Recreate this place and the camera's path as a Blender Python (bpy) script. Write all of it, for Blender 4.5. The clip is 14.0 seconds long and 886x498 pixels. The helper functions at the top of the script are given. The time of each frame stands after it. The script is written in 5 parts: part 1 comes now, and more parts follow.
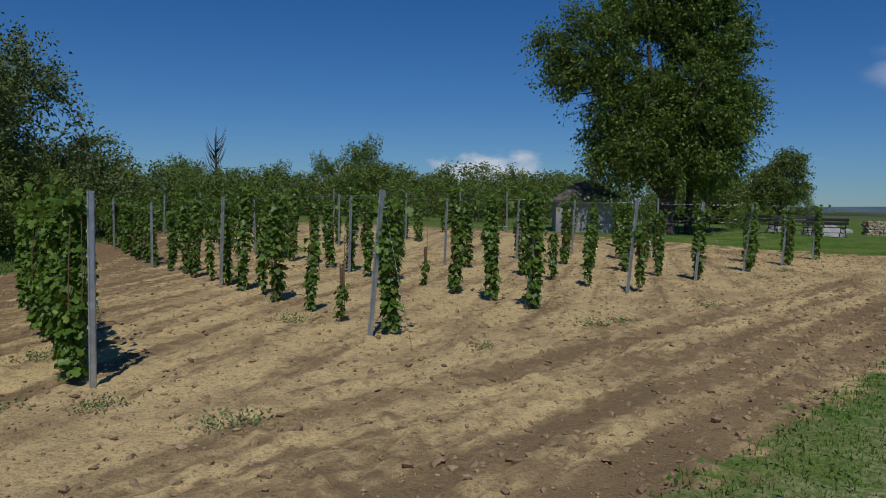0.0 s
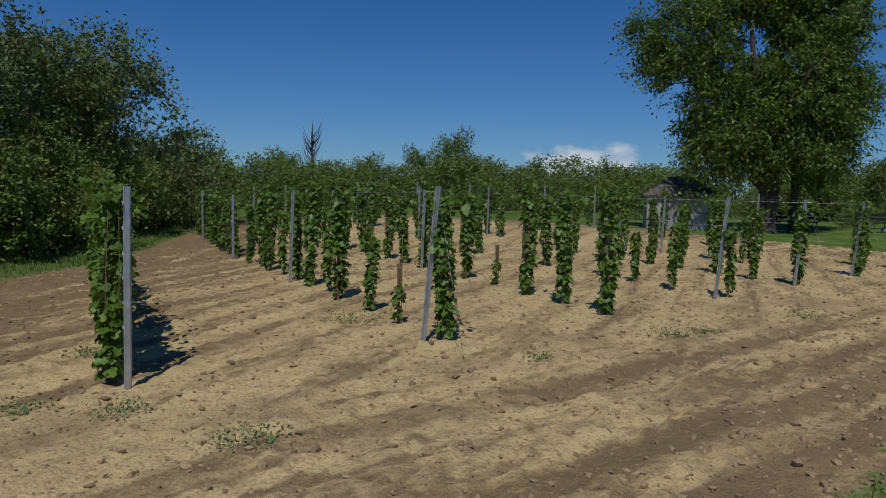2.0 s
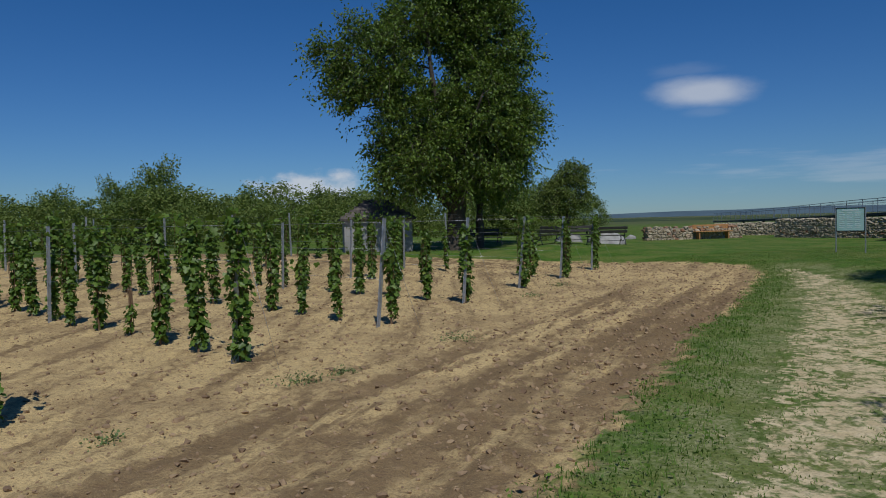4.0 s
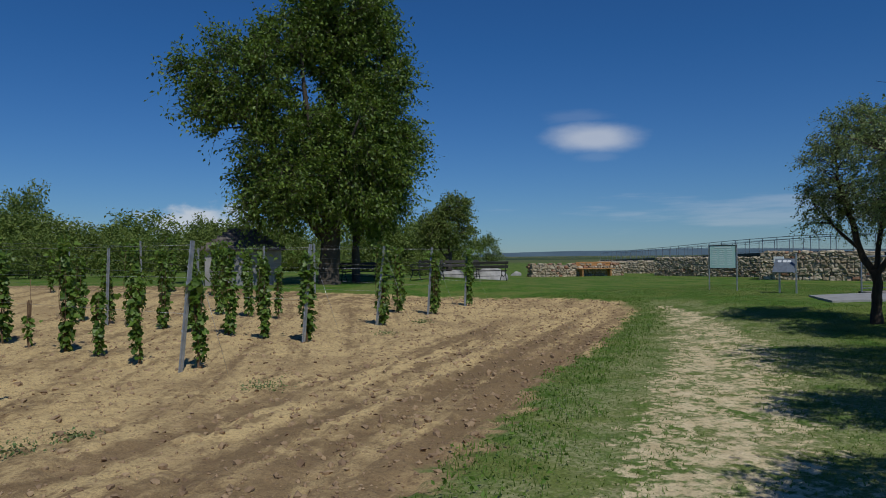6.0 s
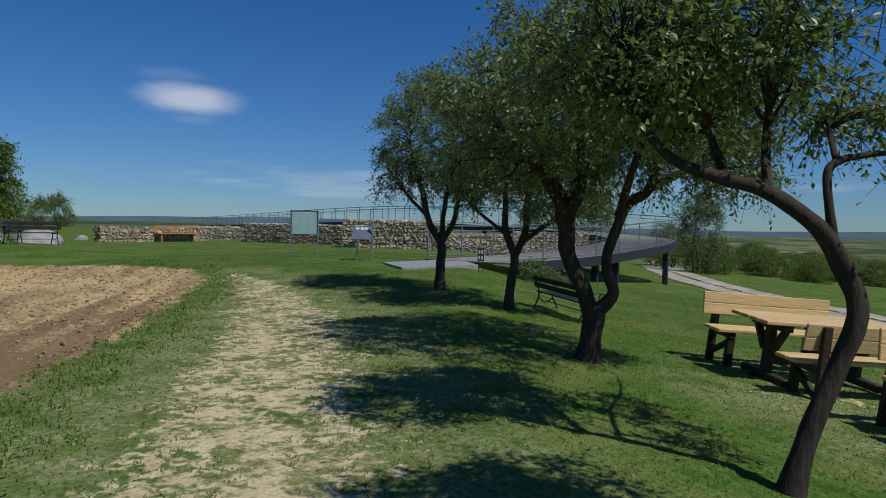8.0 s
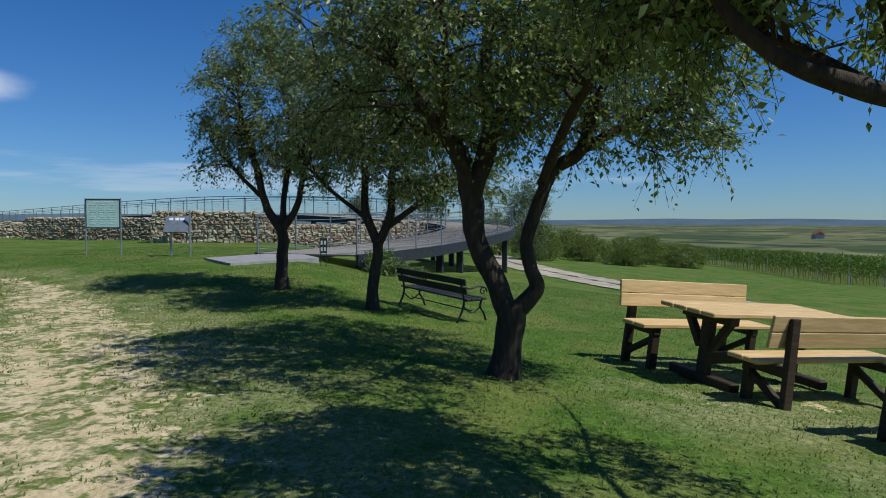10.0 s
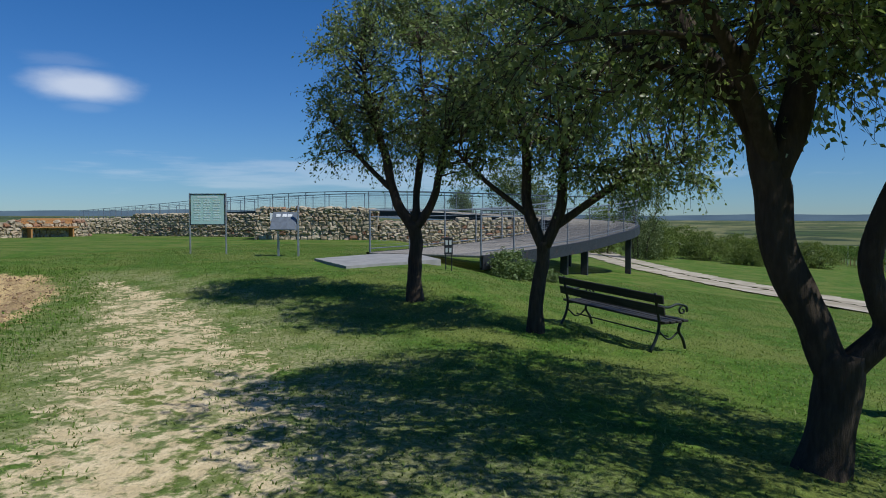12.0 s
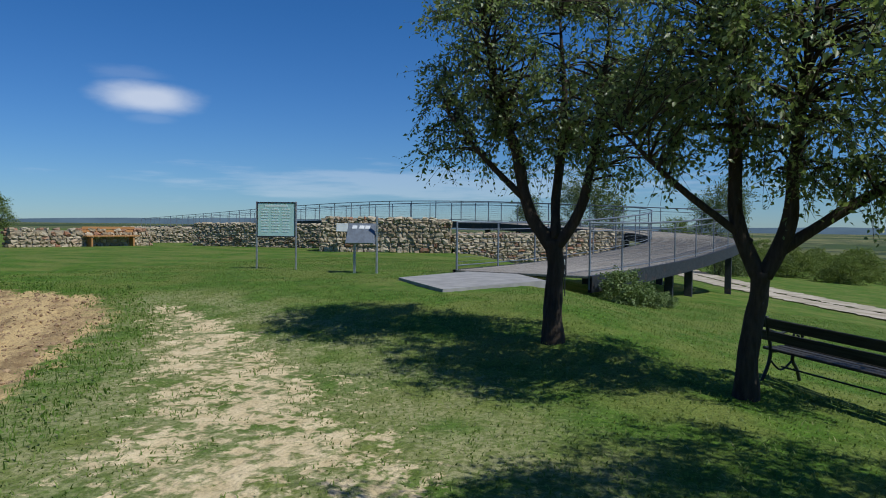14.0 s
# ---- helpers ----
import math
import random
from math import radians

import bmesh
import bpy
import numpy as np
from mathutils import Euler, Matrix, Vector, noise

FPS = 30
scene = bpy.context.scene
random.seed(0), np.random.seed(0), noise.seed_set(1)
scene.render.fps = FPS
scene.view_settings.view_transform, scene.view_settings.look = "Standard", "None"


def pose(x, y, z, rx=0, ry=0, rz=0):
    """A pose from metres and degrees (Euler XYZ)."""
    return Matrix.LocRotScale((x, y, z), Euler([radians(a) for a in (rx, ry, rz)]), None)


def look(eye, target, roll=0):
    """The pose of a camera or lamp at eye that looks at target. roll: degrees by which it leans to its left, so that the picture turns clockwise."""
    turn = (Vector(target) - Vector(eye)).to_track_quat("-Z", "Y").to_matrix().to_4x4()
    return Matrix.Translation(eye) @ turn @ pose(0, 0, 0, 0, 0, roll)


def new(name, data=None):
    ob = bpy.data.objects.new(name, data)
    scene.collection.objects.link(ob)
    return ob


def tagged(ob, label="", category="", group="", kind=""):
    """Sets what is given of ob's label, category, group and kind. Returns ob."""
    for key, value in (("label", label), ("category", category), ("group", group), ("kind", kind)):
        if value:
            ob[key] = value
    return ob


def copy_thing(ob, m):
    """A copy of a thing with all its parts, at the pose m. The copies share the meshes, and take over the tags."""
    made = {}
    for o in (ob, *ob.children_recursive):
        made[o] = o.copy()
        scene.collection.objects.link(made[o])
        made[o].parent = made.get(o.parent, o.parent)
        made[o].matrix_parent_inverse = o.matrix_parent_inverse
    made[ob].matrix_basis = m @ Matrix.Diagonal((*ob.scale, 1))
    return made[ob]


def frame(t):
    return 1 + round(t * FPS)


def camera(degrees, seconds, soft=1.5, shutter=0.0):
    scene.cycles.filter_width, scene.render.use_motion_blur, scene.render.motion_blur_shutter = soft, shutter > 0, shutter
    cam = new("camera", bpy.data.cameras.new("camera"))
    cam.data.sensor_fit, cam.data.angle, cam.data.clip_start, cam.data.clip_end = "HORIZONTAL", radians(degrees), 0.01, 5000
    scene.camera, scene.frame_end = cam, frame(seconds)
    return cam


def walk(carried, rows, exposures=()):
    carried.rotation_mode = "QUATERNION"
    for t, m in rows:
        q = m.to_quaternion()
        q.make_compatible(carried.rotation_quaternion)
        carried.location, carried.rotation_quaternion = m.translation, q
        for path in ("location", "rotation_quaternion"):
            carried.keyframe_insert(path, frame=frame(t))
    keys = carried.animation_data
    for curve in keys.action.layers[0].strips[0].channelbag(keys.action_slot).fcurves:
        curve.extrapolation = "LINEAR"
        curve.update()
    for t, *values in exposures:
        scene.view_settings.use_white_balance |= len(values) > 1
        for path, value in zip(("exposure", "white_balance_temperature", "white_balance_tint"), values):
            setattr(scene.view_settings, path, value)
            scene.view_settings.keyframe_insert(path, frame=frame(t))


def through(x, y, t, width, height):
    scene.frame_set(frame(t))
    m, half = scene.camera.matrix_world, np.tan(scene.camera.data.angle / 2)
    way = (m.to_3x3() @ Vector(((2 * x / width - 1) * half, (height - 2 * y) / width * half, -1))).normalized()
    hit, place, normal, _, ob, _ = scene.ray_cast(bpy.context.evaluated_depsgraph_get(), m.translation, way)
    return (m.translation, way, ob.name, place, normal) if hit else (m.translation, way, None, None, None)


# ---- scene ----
cam = camera(62.5, 14.0, soft=1.0)
PATH = [
    (0, (-0.649, 1.003, 1.592), (-0.308, 2.971, 1.470), 1.0),
    (0.5, (-0.657, 1.043, 1.640), (-0.706, 3.038, 1.496), 1.0),
    (1, (-0.580, 1.122, 1.650), (-0.863, 3.098, 1.524), 1.4),
    (1.5, (-0.423, 1.302, 1.650), (-0.671, 3.283, 1.527), 1.2),
    (2, (-0.178, 1.537, 1.659), (-0.088, 3.529, 1.511), 1.5),
    (2.5, (0.189, 1.801, 1.664), (0.488, 3.772, 1.506), -0.7),
    (3, (0.560, 2.038, 1.665), (1.000, 3.984, 1.526), -0.4),
    (3.5, (0.942, 2.317, 1.689), (1.605, 4.198, 1.545), 0.1),
    (3.7, (1.117, 2.439, 1.686), (1.843, 4.299, 1.573), -0.5),
    (5.8, (2.871, 3.608, 1.496), (3.904, 5.320, 1.514), -1.3),
    (6, (3.027, 3.707, 1.493), (4.076, 5.410, 1.515), -0.5),
    (6.5, (3.481, 3.928, 1.496), (4.765, 5.461, 1.482), -1.6),
    (7, (3.949, 4.151, 1.459), (5.399, 5.529, 1.446), -0.4),
    (7.5, (4.428, 4.420, 1.423), (6.123, 5.483, 1.402), 0.7),
    (8, (4.934, 4.732, 1.373), (6.708, 5.653, 1.312), 1.1),
    (8.2, (5.122, 4.882, 1.359), (6.921, 5.754, 1.296), 2.0),
    (10.3, (7.136, 6.366, 1.221), (9.084, 6.813, 1.139), -0.3),
    (10.5, (7.328, 6.517, 1.222), (9.262, 7.011, 1.101), -1.0),
    (11, (7.784, 6.892, 1.239), (9.699, 7.453, 1.112), -0.4),
    (11.5, (8.265, 7.278, 1.245), (10.167, 7.894, 1.187), 0.4),
    (12, (8.777, 7.685, 1.246), (10.648, 8.386, 1.157), 0.1),
    (12.5, (9.237, 8.098, 1.270), (11.118, 8.773, 1.198), 1.5),
    (13, (9.658, 8.537, 1.287), (11.491, 9.334, 1.224), 1.7),
    (13.5, (10.080, 8.985, 1.302), (11.912, 9.785, 1.238), 1.5),
    (14, (10.499, 9.391, 1.301), (12.317, 10.224, 1.239), 0.6),
]
walk(cam, [(t, look(eye, target, roll)) for t, eye, target, roll in PATH], [(0.0, -0.28), (3.5, -0.25), (6.0, -0.23), (7.5, -0.12), (10.5, 0.28), (14.0, 0.24)])

# ---- light ----
SUN_ELEVATION, SUN_FROM = radians(55), Vector((-0.16, -0.987, 0.0)).normalized()
world = bpy.data.worlds.new("sky")
scene.world = world
world.use_nodes = True
wn, wl = world.node_tree.nodes, world.node_tree.links
wn.clear()
w_out = wn.new("ShaderNodeOutputWorld")
w_bg = wn.new("ShaderNodeBackground")
sky = wn.new("ShaderNodeTexSky")
sky.sky_type, sky.sun_disc = "NISHITA", False
sky.sun_elevation, sky.sun_rotation = SUN_ELEVATION, math.atan2(SUN_FROM.x, SUN_FROM.y)
sky.air_density, sky.dust_density, sky.ozone_density, sky.altitude = 1.0, 0.0, 1.5, 300
w_bg.inputs["Strength"].default_value = 0.060


def wmath(op, a, b=None, clamp=False):
    n = wn.new("ShaderNodeMath")
    n.operation, n.use_clamp = op, clamp
    for i, v in enumerate((a, b)):
        if v is None:
            continue
        if isinstance(v, (int, float)):
            n.inputs[i].default_value = v
        else:
            wl.new(v, n.inputs[i])
    return n.outputs[0]


w_co = wn.new("ShaderNodeTexCoord")
w_xyz = wn.new("ShaderNodeSeparateXYZ")
wl.new(w_co.outputs["Generated"], w_xyz.inputs[0])
azimuth = wmath("ARCTAN2", w_xyz.outputs["X"], w_xyz.outputs["Y"])
elevation = wmath("ARCSINE", w_xyz.outputs["Z"])


def cloud(az, el, wide, high, scale, stretch, cut, amount):
    """A mask of one cloud round a direction of the sky, in degrees."""
    u = wmath("DIVIDE", wmath("SUBTRACT", azimuth, radians(az)), radians(wide))
    v = wmath("DIVIDE", wmath("SUBTRACT", elevation, radians(el)), radians(high))
    far = wmath("SQRT", wmath("ADD", wmath("MULTIPLY", u, u), wmath("MULTIPLY", v, v)))
    c = wn.new("ShaderNodeCombineXYZ")
    wl.new(wmath("MULTIPLY", azimuth, scale), c.inputs[0])
    wl.new(wmath("MULTIPLY", elevation, scale * stretch), c.inputs[1])
    n = wn.new("ShaderNodeTexNoise")
    n.inputs["Detail"].default_value, n.inputs["Roughness"].default_value = 6, 0.55
    n.inputs["Scale"].default_value = 1.0
    wl.new(c.outputs[0], n.inputs["Vector"])
    body = wmath("ADD", wmath("SUBTRACT", 1.0, far), wmath("MULTIPLY", wmath("SUBTRACT", n.outputs["Fac"], 0.5), cut))
    ramp = wn.new("ShaderNodeMapRange")
    ramp.interpolation_type = "SMOOTHSTEP"
    ramp.inputs["From Min"].default_value, ramp.inputs["From Max"].default_value = 0.0, 0.75
    ramp.inputs["To Max"].default_value = amount
    wl.new(body, ramp.inputs["Value"])
    return ramp.outputs[0]


masks = [cloud(43.3, 9.0, 4.4, 1.5, 14, 2.2, 0.6, 0.62),
         cloud(42.2, 10.6, 3.2, 0.75, 14, 4, 1.2, 0.08),
         cloud(43.6, 7.6, 2.2, 0.6, 14, 4, 1.0, 0.08),
         cloud(13.5, 2.6, 5.5, 1.9, 30, 1.6, 1.6, 0.8),
         cloud(3.0, 2.0, 4.0, 1.2, 30, 1.6, 1.6, 0.6),
         cloud(66.0, 3.2, 26, 1.6, 9, 9, 2.2, 0.22)]
total = masks[0]
for m in masks[1:]:
    total = wmath("MAXIMUM", total, m)
w_mix = wn.new("ShaderNodeMix")
w_mix.data_type = "RGBA"
wl.new(total, w_mix.inputs["Factor"])
deep = wn.new("ShaderNodeHueSaturation")
deep.inputs["Saturation"].default_value, deep.inputs["Value"].default_value = 1.1, 0.86
wl.new(sky.outputs["Color"], deep.inputs["Color"])
cool = wn.new("ShaderNodeMix")
cool.data_type, cool.blend_type = "RGBA", "MULTIPLY"
rise = wn.new("ShaderNodeMapRange")
rise.inputs["From Min"].default_value, rise.inputs["From Max"].default_value = radians(-2), radians(16)
rise.inputs["To Min"].default_value, rise.inputs["To Max"].default_value = 0.0, 1.0
wl.new(elevation, rise.inputs["Value"])
low = wn.new("ShaderNodeMix")
low.data_type = "RGBA"
low.inputs["A"].default_value, low.inputs["B"].default_value = (0.54, 0.83, 1.36, 1), (0.33, 0.81, 1.38, 1)
wl.new(rise.outputs[0], low.inputs["Factor"])
cool.inputs["Factor"].default_value = 1.0
wl.new(low.outputs["Result"], cool.inputs["B"])
wl.new(deep.outputs[0], cool.inputs["A"])
wl.new(cool.outputs["Result"], w_mix.inputs["A"])
w_mix.inputs["B"].default_value = (11.0, 11.6, 12.6, 1)
wl.new(w_mix.outputs["Result"], w_bg.inputs["Color"])
wl.new(w_bg.outputs[0], w_out.inputs["Surface"])

sun = new("sun", bpy.data.lights.new("sun", "SUN"))
sun.data.energy, sun.data.angle, sun.data.color = 3.3, radians(0.53), (0.96, 0.95, 0.90)
sun_at = SUN_FROM * math.cos(SUN_ELEVATION) + Vector((0, 0, math.sin(SUN_ELEVATION)))
sun.matrix_world = look(sun_at * 60, (0, 0, 0))

# ---- materials ----


class Nodes:
    """A node material in the making."""

    def __init__(self, name, rough=0.8, metal=0.0, spec=0.3):
        self.mat = bpy.data.materials.new(name)
        self.mat.use_nodes = True
        self.n, self.l = self.mat.node_tree.nodes, self.mat.node_tree.links
        self.n.clear()
        self.out = self.n.new("ShaderNodeOutputMaterial")
        self.bsdf = self.n.new("ShaderNodeBsdfPrincipled")
        self.bsdf.inputs["Roughness"].default_value, self.bsdf.inputs["Metallic"].default_value = rough, metal
        self.bsdf.inputs["Specular IOR Level"].default_value = spec
        self.l.new(self.bsdf.outputs[0], self.out.inputs["Surface"])
        self.co = self.n.new("ShaderNodeTexCoord").outputs["Object"]
        self.geo = self.n.new("ShaderNodeNewGeometry")

    def put(self, value, socket):
        if isinstance(value, bpy.types.NodeSocket):
            self.l.new(value, socket)
        elif isinstance(value, tuple):
            socket.default_value = (*value, 1)[:4] if socket.type == "RGBA" else value
        else:
            socket.default_value = value

    def scaled(self, factors, world=False):
        m = self.n.new("ShaderNodeVectorMath")
        m.operation = "MULTIPLY"
        self.put(self.geo.outputs["Position"] if world else self.co, m.inputs[0])
        m.inputs[1].default_value = factors
        return m.outputs[0]

    def noise(self, scale, detail=4, rough=0.55, at=None, world=False):
        n = self.n.new("ShaderNodeTexNoise")
        n.inputs["Scale"].default_value, n.inputs["Detail"].default_value, n.inputs["Roughness"].default_value = scale, detail, rough
        self.put(at or (self.geo.outputs["Position"] if world else self.co), n.inputs["Vector"])
        return n.outputs["Fac"]

    def math(self, op, a, b=0.0, clamp=False):
        n = self.n.new("ShaderNodeMath")
        n.operation, n.use_clamp = op, clamp
        self.put(a, n.inputs[0])
        self.put(b, n.inputs[1])
        return n.outputs[0]

    def ramp(self, v, a, b, lo=0.0, hi=1.0):
        n = self.n.new("ShaderNodeMapRange")
        n.interpolation_type = "SMOOTHSTEP"
        self.put(v, n.inputs["Value"])
        for key, x in (("From Min", a), ("From Max", b), ("To Min", lo), ("To Max", hi)):
            n.inputs[key].default_value = x
        return n.outputs[0]

    def mix(self, f, a, b, mode="MIX"):
        n = self.n.new("ShaderNodeMix")
        n.data_type, n.blend_type = "RGBA", mode
        self.put(f, n.inputs["Factor"])
        self.put(a, n.inputs["A"])
        self.put(b, n.inputs["B"])
        return n.outputs["Result"]

    def island(self):
        return self.geo.outputs["Random Per Island"]

    def random(self):
        return self.n.new("ShaderNodeObjectInfo").outputs["Random"]

    def attribute(self, name):
        n = self.n.new("ShaderNodeAttribute")
        n.attribute_name = name
        return n.outputs["Fac"]

    def colour(self, v):
        self.put(v, self.bsdf.inputs["Base Color"])
        return self

    def rough(self, v):
        self.put(v, self.bsdf.inputs["Roughness"])
        return self

    def bump(self, height, strength=0.5, distance=0.02):
        n = self.n.new("ShaderNodeBump")
        n.inputs["Strength"].default_value, n.inputs["Distance"].default_value = strength, distance
        self.put(height, n.inputs["Height"])
        self.l.new(n.outputs[0], self.bsdf.inputs["Normal"])
        return self


def leaf_material(name, dark, light, pale, through=0.25, gloss=0.45, shine=0.35):
    """Leaves: each one a little different, glossy above, with light coming through."""
    m = Nodes(name, gloss, spec=shine)
    tint = m.mix(m.ramp(m.island(), 0.0, 0.85), dark, light)
    tint = m.mix(m.ramp(m.island(), 0.93, 1.0), tint, pale)
    tint = m.mix(m.ramp(m.noise(1.3, 2, world=True), 0.35, 0.7, 0, 0.5), tint, light)
    m.colour(tint)
    t = m.n.new("ShaderNodeBsdfTranslucent")
    m.l.new(m.mix(0.5, tint, (0.16, 0.24, 0.02)), t.inputs["Color"])
    mixer = m.n.new("ShaderNodeMixShader")
    mixer.inputs[0].default_value = through
    m.l.new(m.bsdf.outputs[0], mixer.inputs[1])
    m.l.new(t.outputs[0], mixer.inputs[2])
    m.l.new(mixer.outputs[0], m.out.inputs["Surface"])
    return m.mat


def bark_material(name, dark, light):
    m = Nodes(name, 0.9, spec=0.15)
    ridges = m.noise(1.0, 6, 0.65, m.scaled((26, 26, 6)))
    m.colour(m.mix(m.ramp(ridges, 0.35, 0.7), m.mix(m.noise(3, 3), dark, light), light))
    return m.bump(ridges, 0.9, 0.02).mat


def wood_material(name, dark, light, along=(3, 40, 40), rough=0.6):
    m = Nodes(name, rough, spec=0.3)
    grain = m.noise(1.0, 5, 0.6, m.scaled(along))
    tone = m.mix(m.ramp(grain, 0.3, 0.7), dark, light)
    tone = m.mix(m.ramp(m.random(), 0, 1, 0, 0.3), tone, dark)
    m.colour(m.mix(m.ramp(m.noise(5, 2), 0.55, 0.8, 0, 0.35), tone, dark))
    return m.bump(grain, 0.25, 0.004).mat


def metal_material(name, base, rough=0.45, metal=0.9, rust=0.0):
    m = Nodes(name, rough, metal, 0.5)
    spots = m.noise(9, 4)
    tone = m.mix(m.ramp(spots, 0.3, 0.75), base, tuple(c * 0.72 for c in base))
    if rust:
        tone = m.mix(m.ramp(m.noise(4, 5), 0.58, 0.7, 0, rust), tone, (0.16, 0.07, 0.03))
    m.colour(tone)
    m.rough(m.ramp(m.noise(22, 3), 0.3, 0.7, rough - 0.1, rough + 0.15))
    return m.bump(m.noise(60, 2), 0.08, 0.002).mat


def stone_material():
    m = Nodes("field_stone", 0.92, spec=0.15)
    tone = m.mix(m.random(), (0.30, 0.235, 0.150), (0.56, 0.485, 0.36))
    tone = m.mix(m.ramp(m.random(), 0.86, 0.97), tone, (0.30, 0.15, 0.09))
    tone = m.mix(m.ramp(m.noise(3.1, 4, world=True), 0.45, 0.68, 0, 0.6), tone, (0.26, 0.22, 0.17))
    tone = m.mix(m.ramp(m.noise(14, 4, world=True), 0.5, 0.75, 0, 0.5), tone, (0.14, 0.13, 0.11))
    m.colour(tone)
    return m.bump(m.noise(26, 5, world=True), 0.7, 0.02).mat


def mortar_material():
    m = Nodes("wall_mortar", 0.95, spec=0.1)
    m.colour(m.mix(m.noise(6, 4, world=True), (0.24, 0.205, 0.15), (0.40, 0.345, 0.26)))
    return m.bump(m.noise(30, 4, world=True), 0.6, 0.02).mat


def ground_material():
    """Grass, bare soil and the worn track, told apart by how far inside each one a point lies."""
    m = Nodes("ground_surface", 0.95, spec=0.12)
    world_at = m.geo.outputs["Position"]
    soil_in, path_in, far = m.attribute("soil_in"), m.attribute("path_in"), m.attribute("far")
    fine, mid, broad = m.noise(38, 5, at=world_at), m.noise(5.5, 5, at=world_at), m.noise(0.9, 4, at=world_at)
    # soil: dry pale crust over damp brown, drawn out along the wheel tracks
    turn = m.n.new("ShaderNodeVectorRotate")
    turn.rotation_type = "Z_AXIS"
    turn.inputs["Angle"].default_value = radians(-41)
    m.put(world_at, turn.inputs["Vector"])
    stretch = m.n.new("ShaderNodeVectorMath")
    stretch.operation = "MULTIPLY"
    m.put(turn.outputs[0], stretch.inputs[0])
    stretch.inputs[1].default_value = (0.17, 1.25, 1.0)
    broad_streak = m.noise(1.0, 5, 0.6, stretch.outputs[0])
    thin = m.noise(2.7, 6, 0.65, stretch.outputs[0])
    streak = m.math("ADD", m.math("MULTIPLY", broad_streak, 0.55), m.math("MULTIPLY", thin, 0.45))
    row_turn = m.n.new("ShaderNodeVectorRotate")
    row_turn.rotation_type = "Z_AXIS"
    row_turn.inputs["Angle"].default_value = radians(24)
    m.put(world_at, row_turn.inputs["Vector"])
    row_stretch = m.n.new("ShaderNodeVectorMath")
    row_stretch.operation = "MULTIPLY"
    m.put(row_turn.outputs[0], row_stretch.inputs[0])
    row_stretch.inputs[1].default_value = (1.9, 0.13, 1.0)
    row_streak = m.math("ADD", m.math("MULTIPLY", m.noise(1.0, 5, 0.6, row_stretch.outputs[0]), 0.55), m.math("MULTIPLY", m.noise(2.6, 6, 0.65, row_stretch.outputs[0]), 0.45))
    inner = m.ramp(soil_in, 2.6, 4.2)
    dry = m.math("ADD", m.math("MULTIPLY", m.mix(inner, streak, row_streak), 0.75), m.math("MULTIPLY", mid, 0.25))
    dry = m.math("ADD", dry, m.math("MULTIPLY", m.ramp(soil_in, 0.8, 4.6, -0.2, 1.0), 0.07))
    tread = m.math("ADD", m.ramp(m.math("ABSOLUTE", m.math("SUBTRACT", soil_in, 2.2)), 0.15, 0.55, 1.0, 0.0), m.ramp(m.math("ABSOLUTE", m.math("SUBTRACT", soil_in, 3.5)), 0.15, 0.5, 1.0, 0.0))
    dry = m.math("ADD", dry, m.math("MULTIPLY", tread, m.ramp(thin, 0.40, 0.55, 0.0, 0.05)))
    # wheel lines: round the headland and down the alleys
    lane = m.n.new("ShaderNodeSeparateXYZ")
    m.put(row_turn.outputs[0], lane.inputs[0])
    sway = m.math("MULTIPLY", m.noise(0.5, 3, at=world_at), 2.2)
    round_line = m.math("SINE", m.math("ADD", m.math("MULTIPLY", soil_in, 8.4), sway), 0.0)
    alley_line = m.math("SINE", m.math("ADD", m.math("MULTIPLY", lane.outputs["X"], 6.6), sway), 0.0)
    lines = m.math("MULTIPLY", m.mix(inner, round_line, alley_line), m.ramp(thin, 0.38, 0.6, 0.012, 0.055))
    dry = m.math("ADD", dry, lines)
    apart = m.n.new("ShaderNodeSeparateXYZ")
    m.put(world_at, apart.inputs[0])
    west = m.ramp(m.math("ADD", apart.outputs["X"], m.math("MULTIPLY", m.noise(0.35, 3, at=world_at), 3.0)), -4.5, -0.8, 1.0, 0.0)
    dry = m.math("SUBTRACT", dry, m.math("MULTIPLY", west, 0.095))
    dry = m.math("ADD", dry, m.ramp(apart.outputs["X"], 12.5, 16.0, 0.0, 0.10))
    soil = m.mix(m.ramp(dry, 0.45, 0.60), (0.222, 0.152, 0.078), (0.60, 0.445, 0.216))
    grit = m.noise(95, 4, 0.7, at=world_at)
    soil = m.mix(m.ramp(m.noise(0.55, 5, 0.6, at=world_at), 0.47, 0.62, 0.0, 0.5), soil, (0.290, 0.200, 0.104))
    soil = m.mix(m.ramp(m.noise(13, 5, 0.6, at=world_at), 0.34, 0.47, 0.5, 0.0), soil, (0.20, 0.125, 0.07))
    soil = m.mix(m.ramp(fine, 0.33, 0.50, 0.45, 0.0), soil, (0.13, 0.085, 0.055))
    soil = m.mix(m.ramp(grit, 0.35, 0.5, 0.4, 0.0), soil, (0.11, 0.075, 0.05))
    soil = m.mix(m.ramp(grit, 0.58, 0.7, 0.0, 0.5), soil, (0.60, 0.46, 0.29))
    soil = m.mix(m.ramp(mid, 0.58, 0.75, 0, 0.35), soil, (0.30, 0.20, 0.13))
    # grass
    grass = m.mix(m.ramp(mid, 0.3, 0.7), (0.046, 0.112, 0.010), (0.098, 0.200, 0.024))
    grass = m.mix(m.ramp(broad, 0.40, 0.62, 0, 0.75), grass, (0.190, 0.215, 0.056))
